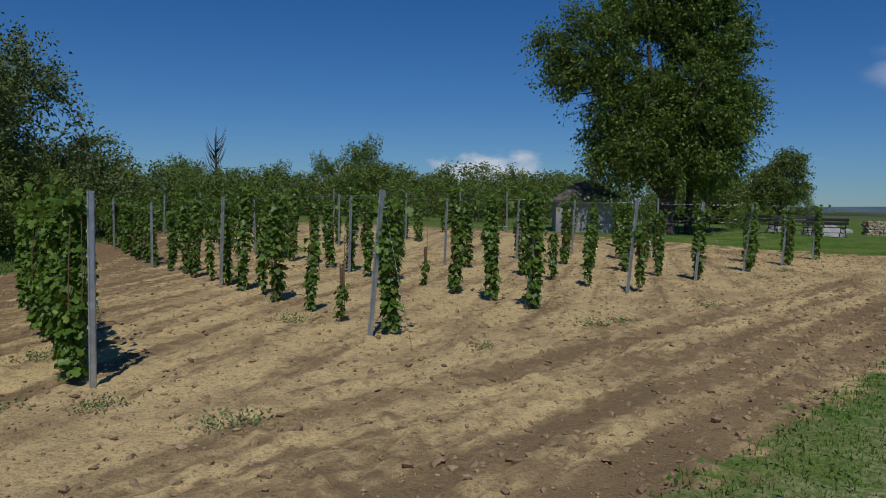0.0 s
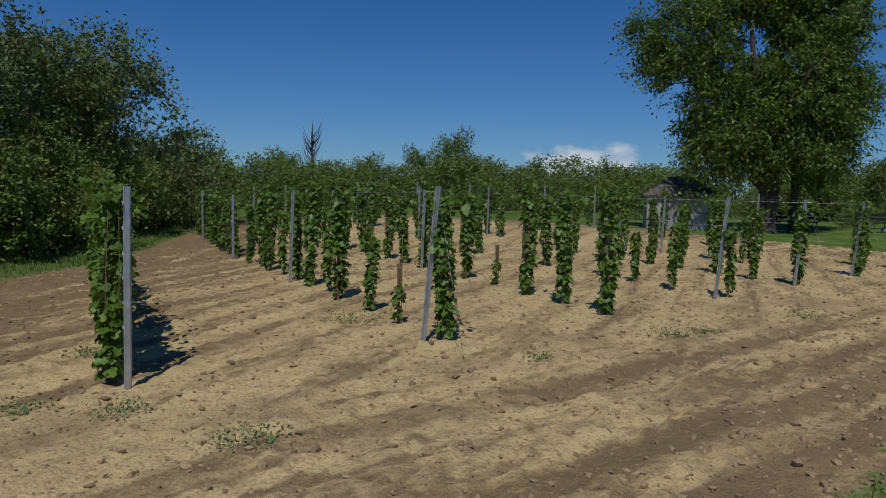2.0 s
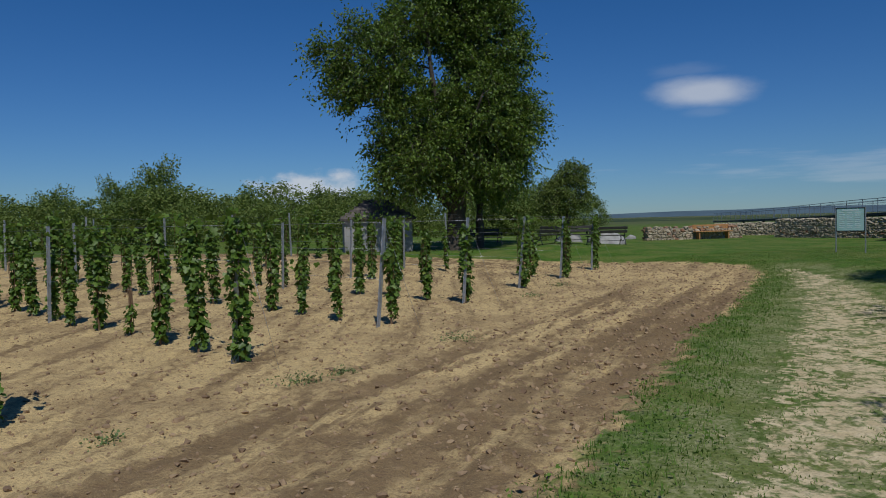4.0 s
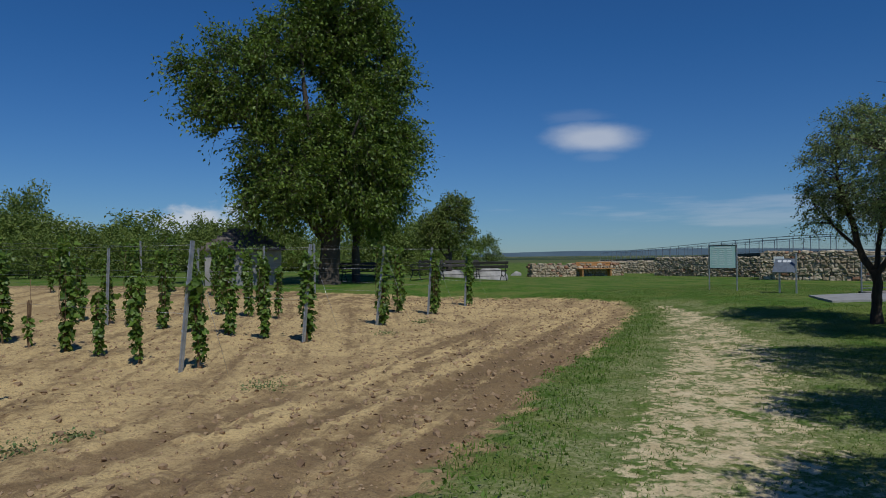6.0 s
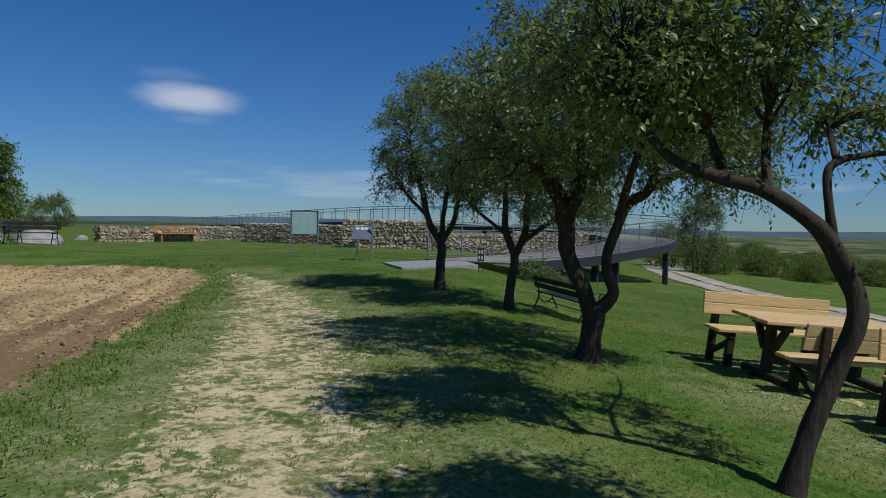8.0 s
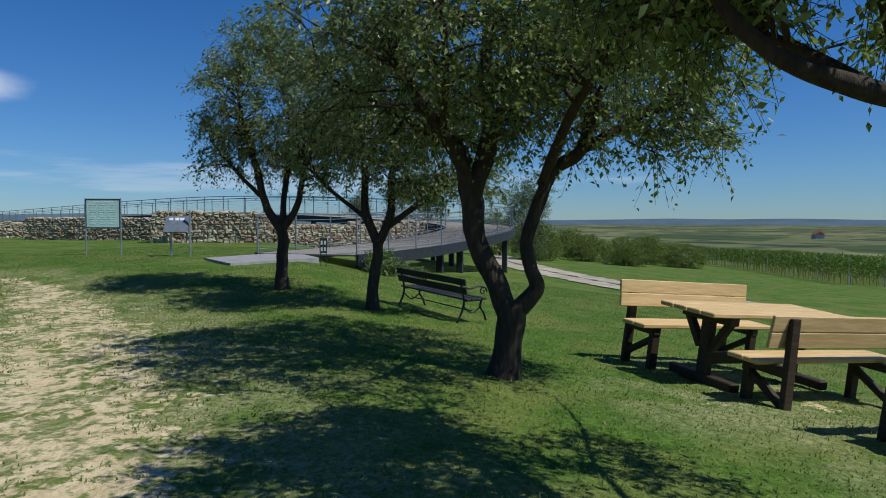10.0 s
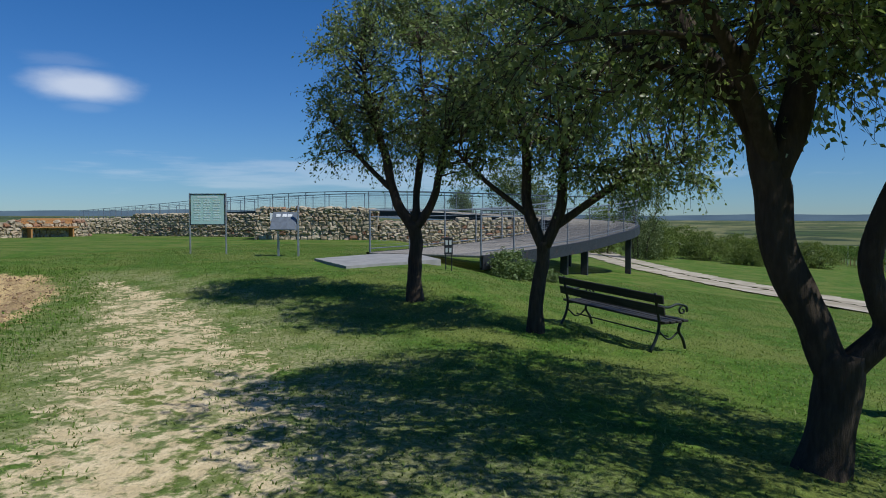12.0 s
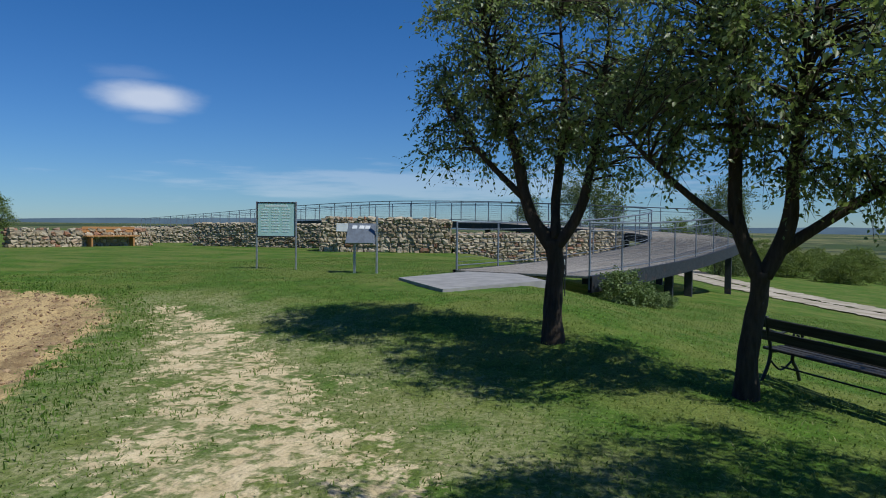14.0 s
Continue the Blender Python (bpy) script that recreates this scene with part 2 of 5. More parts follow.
    grass = m.mix(m.ramp(fine, 0.35, 0.65, 0.45, 0), grass, (0.025, 0.04, 0.01))
    speck = m.noise(17, 5, 0.7, at=world_at)
    grass = m.mix(m.ramp(speck, 0.52, 0.66, 0, 0.55), grass, (0.18, 0.25, 0.066))
    grass = m.mix(m.ramp(speck, 0.30, 0.44, 0.5, 0), grass, (0.035, 0.06, 0.015))
    # trodden, drier turf beside the track
    trodden = m.math("MULTIPLY", m.ramp(path_in, -1.8, 0.1), m.ramp(m.noise(1.7, 4, at=world_at), 0.36, 0.6, 0.1, 0.75))
    grass = m.mix(trodden, grass, m.mix(m.ramp(speck, 0.4, 0.6), (0.155, 0.185, 0.060), (0.36, 0.34, 0.185)))
    # the worn track: pale dust between tufts
    worn_noise = m.math("ADD", m.math("MULTIPLY", m.noise(9.0, 6, 0.65, at=world_at), 0.7), m.math("MULTIPLY", m.noise(2.4, 5, 0.6, at=world_at), 0.5))
    worn = m.ramp(m.math("ADD", m.math("MULTIPLY", m.math("MINIMUM", path_in, 0.5), 0.27), m.math("SUBTRACT", worn_noise, 0.725)), -0.05, 0.06)
    dust = m.mix(m.ramp(mid, 0.3, 0.7), (0.54, 0.43, 0.25), (0.70, 0.58, 0.37))
    dust = m.mix(m.ramp(fine, 0.3, 0.5, 0.5, 0), dust, (0.26, 0.22, 0.13))
    near = m.mix(worn, grass, dust)
    edge = m.ramp(m.math("ADD", soil_in, m.math("MULTIPLY", m.math("SUBTRACT", m.noise(2.6, 5, 0.65, at=world_at), 0.5), 1.6)), -0.12, 0.16)
    near = m.mix(edge, near, soil)
    # the plain: fields in strips, replacing the near ground from 90 to 170 m
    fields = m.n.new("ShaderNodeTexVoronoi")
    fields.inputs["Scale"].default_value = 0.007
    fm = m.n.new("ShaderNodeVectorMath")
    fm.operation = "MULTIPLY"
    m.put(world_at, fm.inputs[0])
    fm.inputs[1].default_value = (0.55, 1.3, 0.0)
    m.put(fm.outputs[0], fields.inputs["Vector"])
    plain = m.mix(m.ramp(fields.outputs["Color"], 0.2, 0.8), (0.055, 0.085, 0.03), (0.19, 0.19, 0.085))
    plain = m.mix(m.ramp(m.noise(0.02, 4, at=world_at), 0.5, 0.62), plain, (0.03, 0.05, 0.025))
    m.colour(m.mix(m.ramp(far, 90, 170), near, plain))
    clods = m.math("ADD", m.math("MULTIPLY", fine, 0.6), m.math("MULTIPLY", mid, 1.2))
    return m.bump(clods, 0.8, 0.035).mat


def plain_material(name, a, b, scale=8, rough=0.85, bump=0.2, spec=0.2):
    m = Nodes(name, rough, spec=spec)
    m.colour(m.mix(m.ramp(m.noise(scale, 5, world=True), 0.3, 0.7), a, b))
    return m.bump(m.noise(scale * 9, 3, world=True), bump, 0.01).mat


GROUND = ground_material()
VINE_LEAF = leaf_material("vine_leaf", (0.055, 0.115, 0.016), (0.125, 0.215, 0.030), (0.26, 0.32, 0.06), 0.32)
PEAR_LEAF = leaf_material("fruit_tree_leaf", (0.115, 0.172, 0.066), (0.270, 0.345, 0.140), (0.40, 0.43, 0.20), 0.52, 0.38, 0.6)
BIG_LEAF = leaf_material("large_tree_leaf", (0.044, 0.092, 0.016), (0.160, 0.245, 0.042), (0.28, 0.33, 0.06), 0.38)
BUSH_LEAF = leaf_material("bush_leaf", (0.078, 0.112, 0.036), (0.165, 0.205, 0.070), (0.23, 0.24, 0.10), 0.32, 0.6, 0.2)
WILLOW_LEAF = leaf_material("silvery_leaf", (0.080, 0.115, 0.042), (0.150, 0.190, 0.080), (0.17, 0.18, 0.09), 0.24, 0.55, 0.25)
FAR_LEAF = leaf_material("wood_leaf", (0.085, 0.135, 0.030), (0.180, 0.235, 0.056), (0.25, 0.26, 0.08), 0.32, 0.55, 0.25)
WEED_LEAF = leaf_material("weed_leaf", (0.085, 0.140, 0.048), (0.18, 0.25, 0.09), (0.26, 0.30, 0.13), 0.3)
GRASS_BLADE = leaf_material("grass_blade", (0.094, 0.160, 0.026), (0.190, 0.262, 0.060), (0.36, 0.37, 0.17), 0.35, 0.6)
VERGE_BLADE = leaf_material("verge_blade", (0.080, 0.168, 0.020), (0.150, 0.265, 0.040), (0.26, 0.31, 0.10), 0.4, 0.6)
BARK = bark_material("fruit_tree_bark", (0.022, 0.017, 0.013), (0.078, 0.062, 0.048))
BIG_BARK = bark_material("large_tree_bark", (0.045, 0.036, 0.028), (0.10, 0.085, 0.07))
VINE_WOOD = bark_material("vine_wood", (0.09, 0.055, 0.03), (0.20, 0.13, 0.08))
ZINC = metal_material("galvanised_steel", (0.50, 0.52, 0.54), 0.42, 0.75)
WIRE = metal_material("wire", (0.42, 0.43, 0.44), 0.4, 0.9)
RAIL = metal_material("painted_rail_steel", (0.19, 0.225, 0.265), 0.5, 0.3)
GIRDER = metal_material("dark_girder_steel", (0.020, 0.026, 0.034), 0.65, 0.0, 0.2)
IRON = metal_material("green_black_cast_iron", (0.018, 0.028, 0.026), 0.45, 0.25)
NEW_WOOD = wood_material("new_larch_boards", (0.56, 0.37, 0.16), (0.76, 0.55, 0.27))
DARK_WOOD = wood_material("dark_stained_wood", (0.030, 0.020, 0.013), (0.065, 0.045, 0.030))
BENCH_SLAT = wood_material("weathered_dark_slat", (0.020, 0.019, 0.016), (0.055, 0.052, 0.045))
ORANGE_WOOD = wood_material("orange_stained_wood", (0.38, 0.18, 0.065), (0.50, 0.27, 0.11))
DECK = wood_material("grey_weathered_deck", (0.17, 0.155, 0.135), (0.40, 0.37, 0.325), (4, 30, 30), 0.85)
STONE, MORTAR = stone_material(), mortar_material()
CONCRETE = plain_material("concrete_slab", (0.25, 0.25, 0.245), (0.34, 0.335, 0.325), 3, 0.9, 0.15)
PLASTER = plain_material("grey_plaster", (0.33, 0.32, 0.31), (0.45, 0.44, 0.42), 2, 0.9, 0.2)
HUT_PLASTER = plain_material("dull_grey_plaster", (0.24, 0.235, 0.23), (0.34, 0.335, 0.32), 2, 0.95, 0.3)
ROOF = plain_material("weathered_roof_tile", (0.06, 0.052, 0.048), (0.15, 0.13, 0.115), 4, 0.85, 0.3)
BOULDER = plain_material("grey_boulder", (0.24, 0.23, 0.215), (0.40, 0.39, 0.37), 2.5, 0.9, 0.5)
BOARD = plain_material("pale_green_board", (0.42, 0.66, 0.62), (0.48, 0.72, 0.68), 3, 0.35, 0.02, 0.5)
BOARD_INK = plain_material("faded_print", (0.66, 0.80, 0.78), (0.72, 0.85, 0.82), 30, 0.4, 0.0, 0.5)
PAPER = plain_material("white_panel", (0.62, 0.66, 0.68), (0.74, 0.77, 0.78), 4, 0.35, 0.02, 0.5)
INK = plain_material("dark_print", (0.03, 0.035, 0.045), (0.06, 0.06, 0.07), 20, 0.5, 0.0)
ROAD = plain_material("pale_farm_track", (0.30, 0.265, 0.19), (0.50, 0.445, 0.355), 0.9, 0.95, 0.5)
# woods tinted blue-grey: the haze of distance is in the base colour
HILL = plain_material("haze_blue_hill", (0.075, 0.115, 0.15), (0.10, 0.15, 0.185), 0.004, 1.0, 0.0, 0.0)
CLOD = plain_material("soil_clod", (0.20, 0.13, 0.08), (0.40, 0.285, 0.17), 3, 0.95, 0.5)

# ---- building blocks ----
rng = np.random.default_rng(7)


def smooth(a, b, v):
    t = np.clip((v - a) / (b - a), 0, 1)
    return t * t * (3 - 2 * t)


def lie(x, y):
    """The height of the ground: a flat hilltop that falls away to the south and, a little, to the west."""
    x, y = np.asarray(x, float), np.asarray(y, float)
    s = y - (5 + 0.5 * (x - 10))
    down = np.maximum(2 - s, 0)
    z = -0.10 * np.minimum(down, 12) - 0.06 * np.clip(down - 12, 0, 240)
    z = z + 0.27 * smooth(16, 20.5, x) * smooth(-1.5, 2.5, s)
    z = z + 0.45 * smooth(22, 34, y) * smooth(27, 17, x)
    return z - 0.06 * np.clip(-1 - x, 0, 8)


def floor_at(x, y):
    return float(lie(x, y))


def mesh_of(name, verts, faces, material, shade=False):
    me = bpy.data.meshes.new(name)
    me.from_pydata(verts, [], faces)
    me.materials.append(material)
    if shade:
        me.polygons.foreach_set("use_smooth", [True] * len(me.polygons))
    me.update()
    return me


def thing(name, at, label, category, group="", kind="", turn=0.0):
    ob = new(name)
    ob.matrix_basis = pose(*at, 0, 0, turn)
    return tagged(ob, label, category, group, kind)


def part_mesh(name, me, parent, label=""):
    ob = new(name, me)
    ob.parent = parent
    return tagged(ob, label)


def part(name, bm, material, parent, label="", shade=False):
    """One mesh object under a thing or a part."""
    me = bpy.data.meshes.new(name)
    bm.to_mesh(me)
    bm.free()
    me.materials.append(material)
    if shade:
        me.polygons.foreach_set("use_smooth", [True] * len(me.polygons))
    return part_mesh(name, me, parent, label)


def box(size, at=(0, 0, 0), turn=None, bevel=0.008, bm=None):
    """A board or block with eased edges."""
    bm = bm or bmesh.new()
    made = bmesh.ops.create_cube(bm, size=1.0)["verts"]
    bmesh.ops.scale(bm, vec=size, verts=made)
    if bevel:
        edges = list({e for v in made for e in v.link_edges})
        made = list({v for f in bmesh.ops.bevel(bm, geom=edges, offset=bevel, segments=1, affect="EDGES")["faces"] for v in f.verts} | {v for v in made if v.is_valid})
    bmesh.ops.transform(bm, matrix=Matrix.Translation(at) @ (turn or Matrix()), verts=made)
    return bm


def bar(a, b, wide, thick, bevel=0.006, bm=None):
    """A straight squared bar from a to b."""
    a, b = Vector(a), Vector(b)
    turn = (b - a).to_track_quat("Z", "Y").to_matrix().to_4x4()
    return box((wide, thick, (b - a).length), (a + b) / 2, turn, bevel, bm)


def curve_points(points, per=5):
    """Points along a smooth line through the given ones."""
    p = np.array(points, float)
    p = np.vstack([2 * p[0] - p[1], p, 2 * p[-1] - p[-2]])
    out = []
    for i in range(1, len(p) - 2):
        for t in np.linspace(0, 1, per, endpoint=False):
            a, b, c, d = p[i - 1 : i + 3]
            out.append(0.5 * (2 * b + (c - a) * t + (2 * a - 5 * b + 4 * c - d) * t * t + (3 * b - a - 3 * c + d) * t**3))
    out.append(p[-2])
    return np.array(out)


def tube(points, radii, sides=8, rough=0.0):
    """Verts and faces of a tube; radii may taper; rough: how uneven its skin is."""
    points, radii = np.array(points, float), np.array(radii, float)
    verts, faces = [], []
    side = Vector((1, 0.13, 0.07))
    for i, (p, r) in enumerate(zip(points, radii)):
        way = Vector(points[min(i + 1, len(points) - 1)] - points[max(i - 1, 0)]).normalized()
        u = (side - way * side.dot(way)).normalized()
        side = u
        v = way.cross(u)
        for k in range(sides):
            a = 2 * math.pi * k / sides
            q = r * (1 + (rough * float(noise.noise(Vector((p[0] * 3 + k * 1.7, p[1] * 3, p[2] * 4)))) if rough else 0))
            verts.append(Vector(p) + (u * math.cos(a) + v * math.sin(a)) * q)
        if i:
            o = (i - 1) * sides
            faces += [(o + k, o + (k + 1) % sides, o + sides + (k + 1) % sides, o + sides + k) for k in range(sides)]
    faces += [tuple(range(sides))[::-1], tuple(range(len(verts) - sides, len(verts)))]
    return verts, faces


class Heap:
    """Verts and faces of many pieces, to be joined in one mesh."""

    def __init__(self):
        self.v, self.f = [], []

    def add(self, verts, faces):
        o = len(self.v)
        self.v += [tuple(v) for v in verts]
        self.f += [tuple(i + o for i in f) for f in faces]

    def mesh(self, name, material, shade=True):
        return mesh_of(name, self.v, self.f, material, shade)


def rod(points, radius, sides=6):
    h = Heap()
    h.add(*tube(points, [radius] * len(points), sides))
    return h


SIMPLE = np.array([(0, 0, 0), (0.27, 0.45, 0.08), (0, 1, -0.05), (-0.27, 0.45, 0.08)])
LOBED = np.array([(0, 0, 0), (0.38, -0.12, 0.07), (0.55, 0.30, 0.10), (0.30, 0.52, 0.05), (0.36, 0.86, 0.08), (0, 1.05, -0.06),
                  (-0.36, 0.86, 0.08), (-0.30, 0.52, 0.05), (-0.55, 0.30, 0.10), (-0.38, -0.12, 0.07)])


def leaves(name, centres, size, material, shape=SIMPLE, droop=0.3, spread=0.35, out=None, tips=None):
    """A mesh of single leaves at the given places, each turned its own way; out: a way that they tend to face."""
    n = len(centres)
    turn = rng.normal(size=(n, 3))
    tip = rng.normal(size=(n, 3)) * 0.9 + (0, 0, -droop)
    if tips is not None:
        tip = tips + rng.normal(size=(n, 3)) * 0.45 + (0, 0, -droop)
    if out is not None:
        turn = turn * 0.7 + out * 1.1 + (0, 0, 0.5)
    turn[:, 2] = np.abs(turn[:, 2]) + 0.15
    turn /= np.linalg.norm(turn, axis=1, keepdims=True)
    tip -= (tip * turn).sum(1, keepdims=True) * turn
    tip /= np.linalg.norm(tip, axis=1, keepdims=True) + 1e-9
    side = np.cross(tip, turn)
    s = size * rng.uniform(1 - spread, 1 + spread, (n, 1, 1))
    k = len(shape)
    v = centres[:, None] + s * (side[:, None] * shape[None, :, :1] + tip[:, None] * shape[None, :, 1:2] + turn[:, None] * shape[None, :, 2:])
    if k == 4:
        base = np.arange(n)[:, None] * 4
        f = np.concatenate([base + (0, 1, 2), base + (0, 2, 3)])
    else:
        base = np.arange(n)[:, None] * k
        f = np.concatenate([base + (0, j, j + 1) for j in range(1, k - 1)])
    me = bpy.data.meshes.new(name)
    me.vertices.add(n * k)
    me.vertices.foreach_set("co", v.astype(np.float32).ravel())
    me.loops.add(len(f) * 3)
    me.loops.foreach_set("vertex_index", f.astype(np.int32).ravel())
    me.polygons.add(len(f))
    me.polygons.foreach_set("loop_start", np.arange(0, len(f) * 3, 3, dtype=np.int32))
    me.update(calc_edges=True)
    me.materials.append(material)
    return me


def ball(n):
    p = rng.normal(size=(n, 3))
    return p / np.linalg.norm(p, axis=1, keepdims=True)


def sprays(hubs, middle, long, twigs, per, fall=0.1):
    """Leaf places along small twigs that spread from each hub, the way each leaf points, and the twigs' own lines."""
    n = len(hubs) * twigs
    start = np.repeat(hubs, twigs, 0)
    away = start - middle
    away /= np.linalg.norm(away, axis=1, keepdims=True) + 1e-6
    way = away * 0.55 + rng.normal(size=(n, 3)) * 0.75 + (0, 0, 0.1)
    way /= np.linalg.norm(way, axis=1, keepdims=True)
    reach = long * rng.uniform(0.5, 1.3, (n, 1))
    t = (np.arange(per) + 0.6) / per
    line = start[:, None] + way[:, None] * (reach * t)[:, :, None] - (reach * fall * t**2)[:, :, None] * np.array((0, 0, 1.0))
    wobble = rng.normal(size=(n, per, 3))
    tips = way[:, None] * 0.6 + wobble * 0.8
    tips /= np.linalg.norm(tips, axis=2, keepdims=True)
    return (line + wobble * long * 0.06).reshape(-1, 3), tips.reshape(-1, 3), start, line[:, -1]


def strands(name, starts, ends, radius, material):
    """Thin three-sided twigs from start to end."""
    n = len(starts)
    way = ends - starts
    u = np.cross(way, (0.3, 0.2, 0.9))
    u /= np.linalg.norm(u, axis=1, keepdims=True) + 1e-9
    v = np.cross(way / (np.linalg.norm(way, axis=1, keepdims=True) + 1e-9), u)
    ring = [radius * (math.cos(a) * u + math.sin(a) * v) for a in (0, 2.094, 4.189)]
    pts = np.stack([starts + r for r in ring] + [ends + r * 0.4 for r in ring], 1)
    base = np.arange(n)[:, None] * 6
    faces = np.concatenate([base + (k, (k + 1) % 3, 3 + (k + 1) % 3) for k in range(3)] + [base + (k, 3 + (k + 1) % 3, 3 + k) for k in range(3)])
    return mesh_of(name, pts.reshape(-1, 3).tolist(), faces.tolist(), material)


def crown_points(blobs, clumps, per, loose, hollow=0.45):
    """Leaf places in clumps inside a crown of several uneven masses."""
    volume = np.array([b[3] * b[4] * b[5] for b in blobs]) ** 0.75
    hubs = []
    for b, share in zip(blobs, volume / volume.sum()):
        k = max(3, int(clumps * share))
        r = (hollow + (1 - hollow) * rng.random((k, 1)) ** 0.6) * rng.uniform(0.82, 1.08, (k, 1))
        hubs.append(np.array(b[:3]) + ball(k) * r * np.array(b[3:6]))
    hubs = np.concatenate(hubs)
    size = rng.uniform(0.6, 1.5, (len(hubs), 1))
    pts = np.repeat(hubs, per, 0) + rng.normal(size=(len(hubs) * per, 3)) * loose * np.repeat(size, per, 0) * (1, 1, 0.75)
    return hubs, pts


def tree(name, at, limbs, blobs, clumps, per, leaf, loose, leaf_mat, bark, label, category="tree", group="", hollow=0.45, twig=0.012, droop=0.5, kind="", size=1.0):
    """A tree: limbs as lines of (x, y, z, radius) from its foot, twigs to the clumps, and a crown of single leaves."""
    root = thing(name, at, label, category, group, kind)
    root.scale = (size, size, size)
    wood = Heap()
    starts = []
    for limb in limbs:
        limb = curve_points(limb, 6)
        wood.add(*tube(limb[:, :3], limb[:, 3], 9, 0.28))
        starts += [p for p in limb[len(limb) // 3 :]]
    starts = np.array(starts)
    part_mesh("trunk", wood.mesh("trunk", bark), root, "dark rough-barked trunk with main limbs")
    hubs, _ = crown_points(blobs, clumps, 1, loose, hollow)
    middle = np.array(blobs[0][:3])
    pts, tips, t0, t1 = sprays(hubs, middle, loose * 2.6, 7, max(4, per // 6), 0.25)
    twigs = Heap()
    for h in hubs[:: max(1, len(hubs) // 260)]:
        d = np.linalg.norm(starts[:, :3] - h, axis=1) + np.maximum(0, starts[:, 2] - h[2]) * 0.8
        s = starts[np.argmin(d)]
        mid = (s[:3] + h) / 2 + rng.normal(size=3) * 0.09 * np.linalg.norm(h - s[:3]) + (0, 0, 0.05)
        line = curve_points([s[:3], mid, h], 3)
        r0 = min(s[3] * 0.6, twig * (1 + np.linalg.norm(h - s[:3])))
        twigs.add(*tube(line, np.linspace(r0, twig * 0.3, len(line)), 5))
    part_mesh("branching", twigs.mesh("branching", bark), root)["kind"] = "stuff"
    part_mesh("twig", strands("twig", t0, t1, twig * 0.3, bark), root)["kind"] = "stuff"
    part_mesh("crown", leaves("crown", pts, leaf, leaf_mat, droop=droop, tips=tips), root)
    return root


# ---- ground ----
SOIL = [(-30, -14), (-3.0, 1.3), (1.4, 4.7), (2.8, 5.75), (4.75, 7.2), (7.35, 9.35), (9.1, 10.9), (11.2, 12.3), (13.5, 14.2), (15.4, 15.7), (17.4, 17.4), (18.6, 19.2),
        (18.4, 21.6), (17.0, 25), (11.5, 30), (6.0, 37), (-2.0, 45), (-9.0, 45), (-9.0, 36), (-8.9, 21.2), (-9.5, 15.6), (-8.9, 11.2), (-13, 8), (-30, 3)]
TRACK = [(-4.5, -1.8, 0.8), (0.2, 2.0, 0.85), (3.8, 4.3, 0.9), (7.0, 6.75, 1.0), (9.4, 8.6, 1.05), (12.8, 11.2, 1.1), (15.0, 13.2, 1.0), (17.1, 15.6, 0.75), (18.2, 17.3, 0.45)]

# bare trodden spots by the picnic tables: x, y, reach
BARE = [(13.4, 5.3, 0.30), (14.0, 4.3, 0.45), (14.9, 5.0, 0.35), (12.0, 3.9, 0.4), (12.4, 3.0, 0.5), (12.9, 4.5, 0.25)]


def to_line(x, y, a, b):
    ax, ay, bx, by = a[0], a[1], b[0], b[1]
    t = np.clip(((x - ax) * (bx - ax) + (y - ay) * (by - ay)) / ((bx - ax) ** 2 + (by - ay) ** 2), 0, 1)
    return np.hypot(x - ax - t * (bx - ax), y - ay - t * (by - ay)), t


def soil_in(x, y):
    """How far inside the bare soil a place lies; negative outside."""
    x, y = np.asarray(x, float), np.asarray(y, float)
    near, inside = np.full(x.shape, 1e9), np.zeros(x.shape, bool)
    for a, b in zip(SOIL, SOIL[1:] + SOIL[:1]):
        near = np.minimum(near, to_line(x, y, a, b)[0])
        cross = (a[1] > y) != (b[1] > y)
        inside ^= cross & (x < (b[0] - a[0]) * (y - a[1]) / ((b[1] - a[1]) or 1e-9) + a[0])
    return np.where(inside, near, -near)


def path_in(x, y):
    x, y = np.asarray(x, float), np.asarray(y, float)
    best = np.full(x.shape, -9.0)
    for a, b in zip(TRACK, TRACK[1:]):
        d, t = to_line(x, y, a, b)
        best = np.maximum(best, a[2] + t * (b[2] - a[2]) - d)
    for cx, cy, r in BARE:
        best = np.maximum(best, r - np.hypot(x - cx, (y - cy) * 1.3))
    return best


def steps(lo, hi, fine, end, grow):
    mid = list(np.arange(lo, hi + fine / 2, fine))
    step, up, down = fine, [mid[-1]], [mid[0]]
    while up[-1] < end or down[-1] > -end:
        step = min(step * grow, 220)
        up.append(up[-1] + step)
        down.append(down[-1] - step)
    return np.array(down[:0:-1] + mid + up[1:])


gx, gy = steps(-11, 20, 0.085, 4200, 1.12), steps(2.5, 24, 0.085, 4200, 1.12)
X, Y = np.meshgrid(gx, gy)
S, P = soil_in(X, Y), path_in(X, Y)
Z = lie(X, Y)
rough_field = np.array([noise.noise(Vector((x * 0.5, y * 0.5, 0.3))) + 0.6 * noise.noise(Vector((x * 2.3, y * 2.3, 4.0))) for x, y in zip(X.ravel(), Y.ravel())]).reshape(X.shape)
clod_field = rng.normal(size=X.shape)
lumps = np.array([max(0.0, noise.noise(Vector((x * 5.5, y * 5.5, 7.0))) - 0.12) for x, y in zip(X.ravel(), Y.ravel())]).reshape(X.shape) * 0.07
close = smooth(40, 25, np.hypot(X - 6, Y - 12))
across = (X * -0.66 + Y * 0.75)
ruts = np.sin(across * 2 * math.pi / 0.85 + 1.5 * rough_field) * 0.016 * smooth(4.5, 2.0, S)
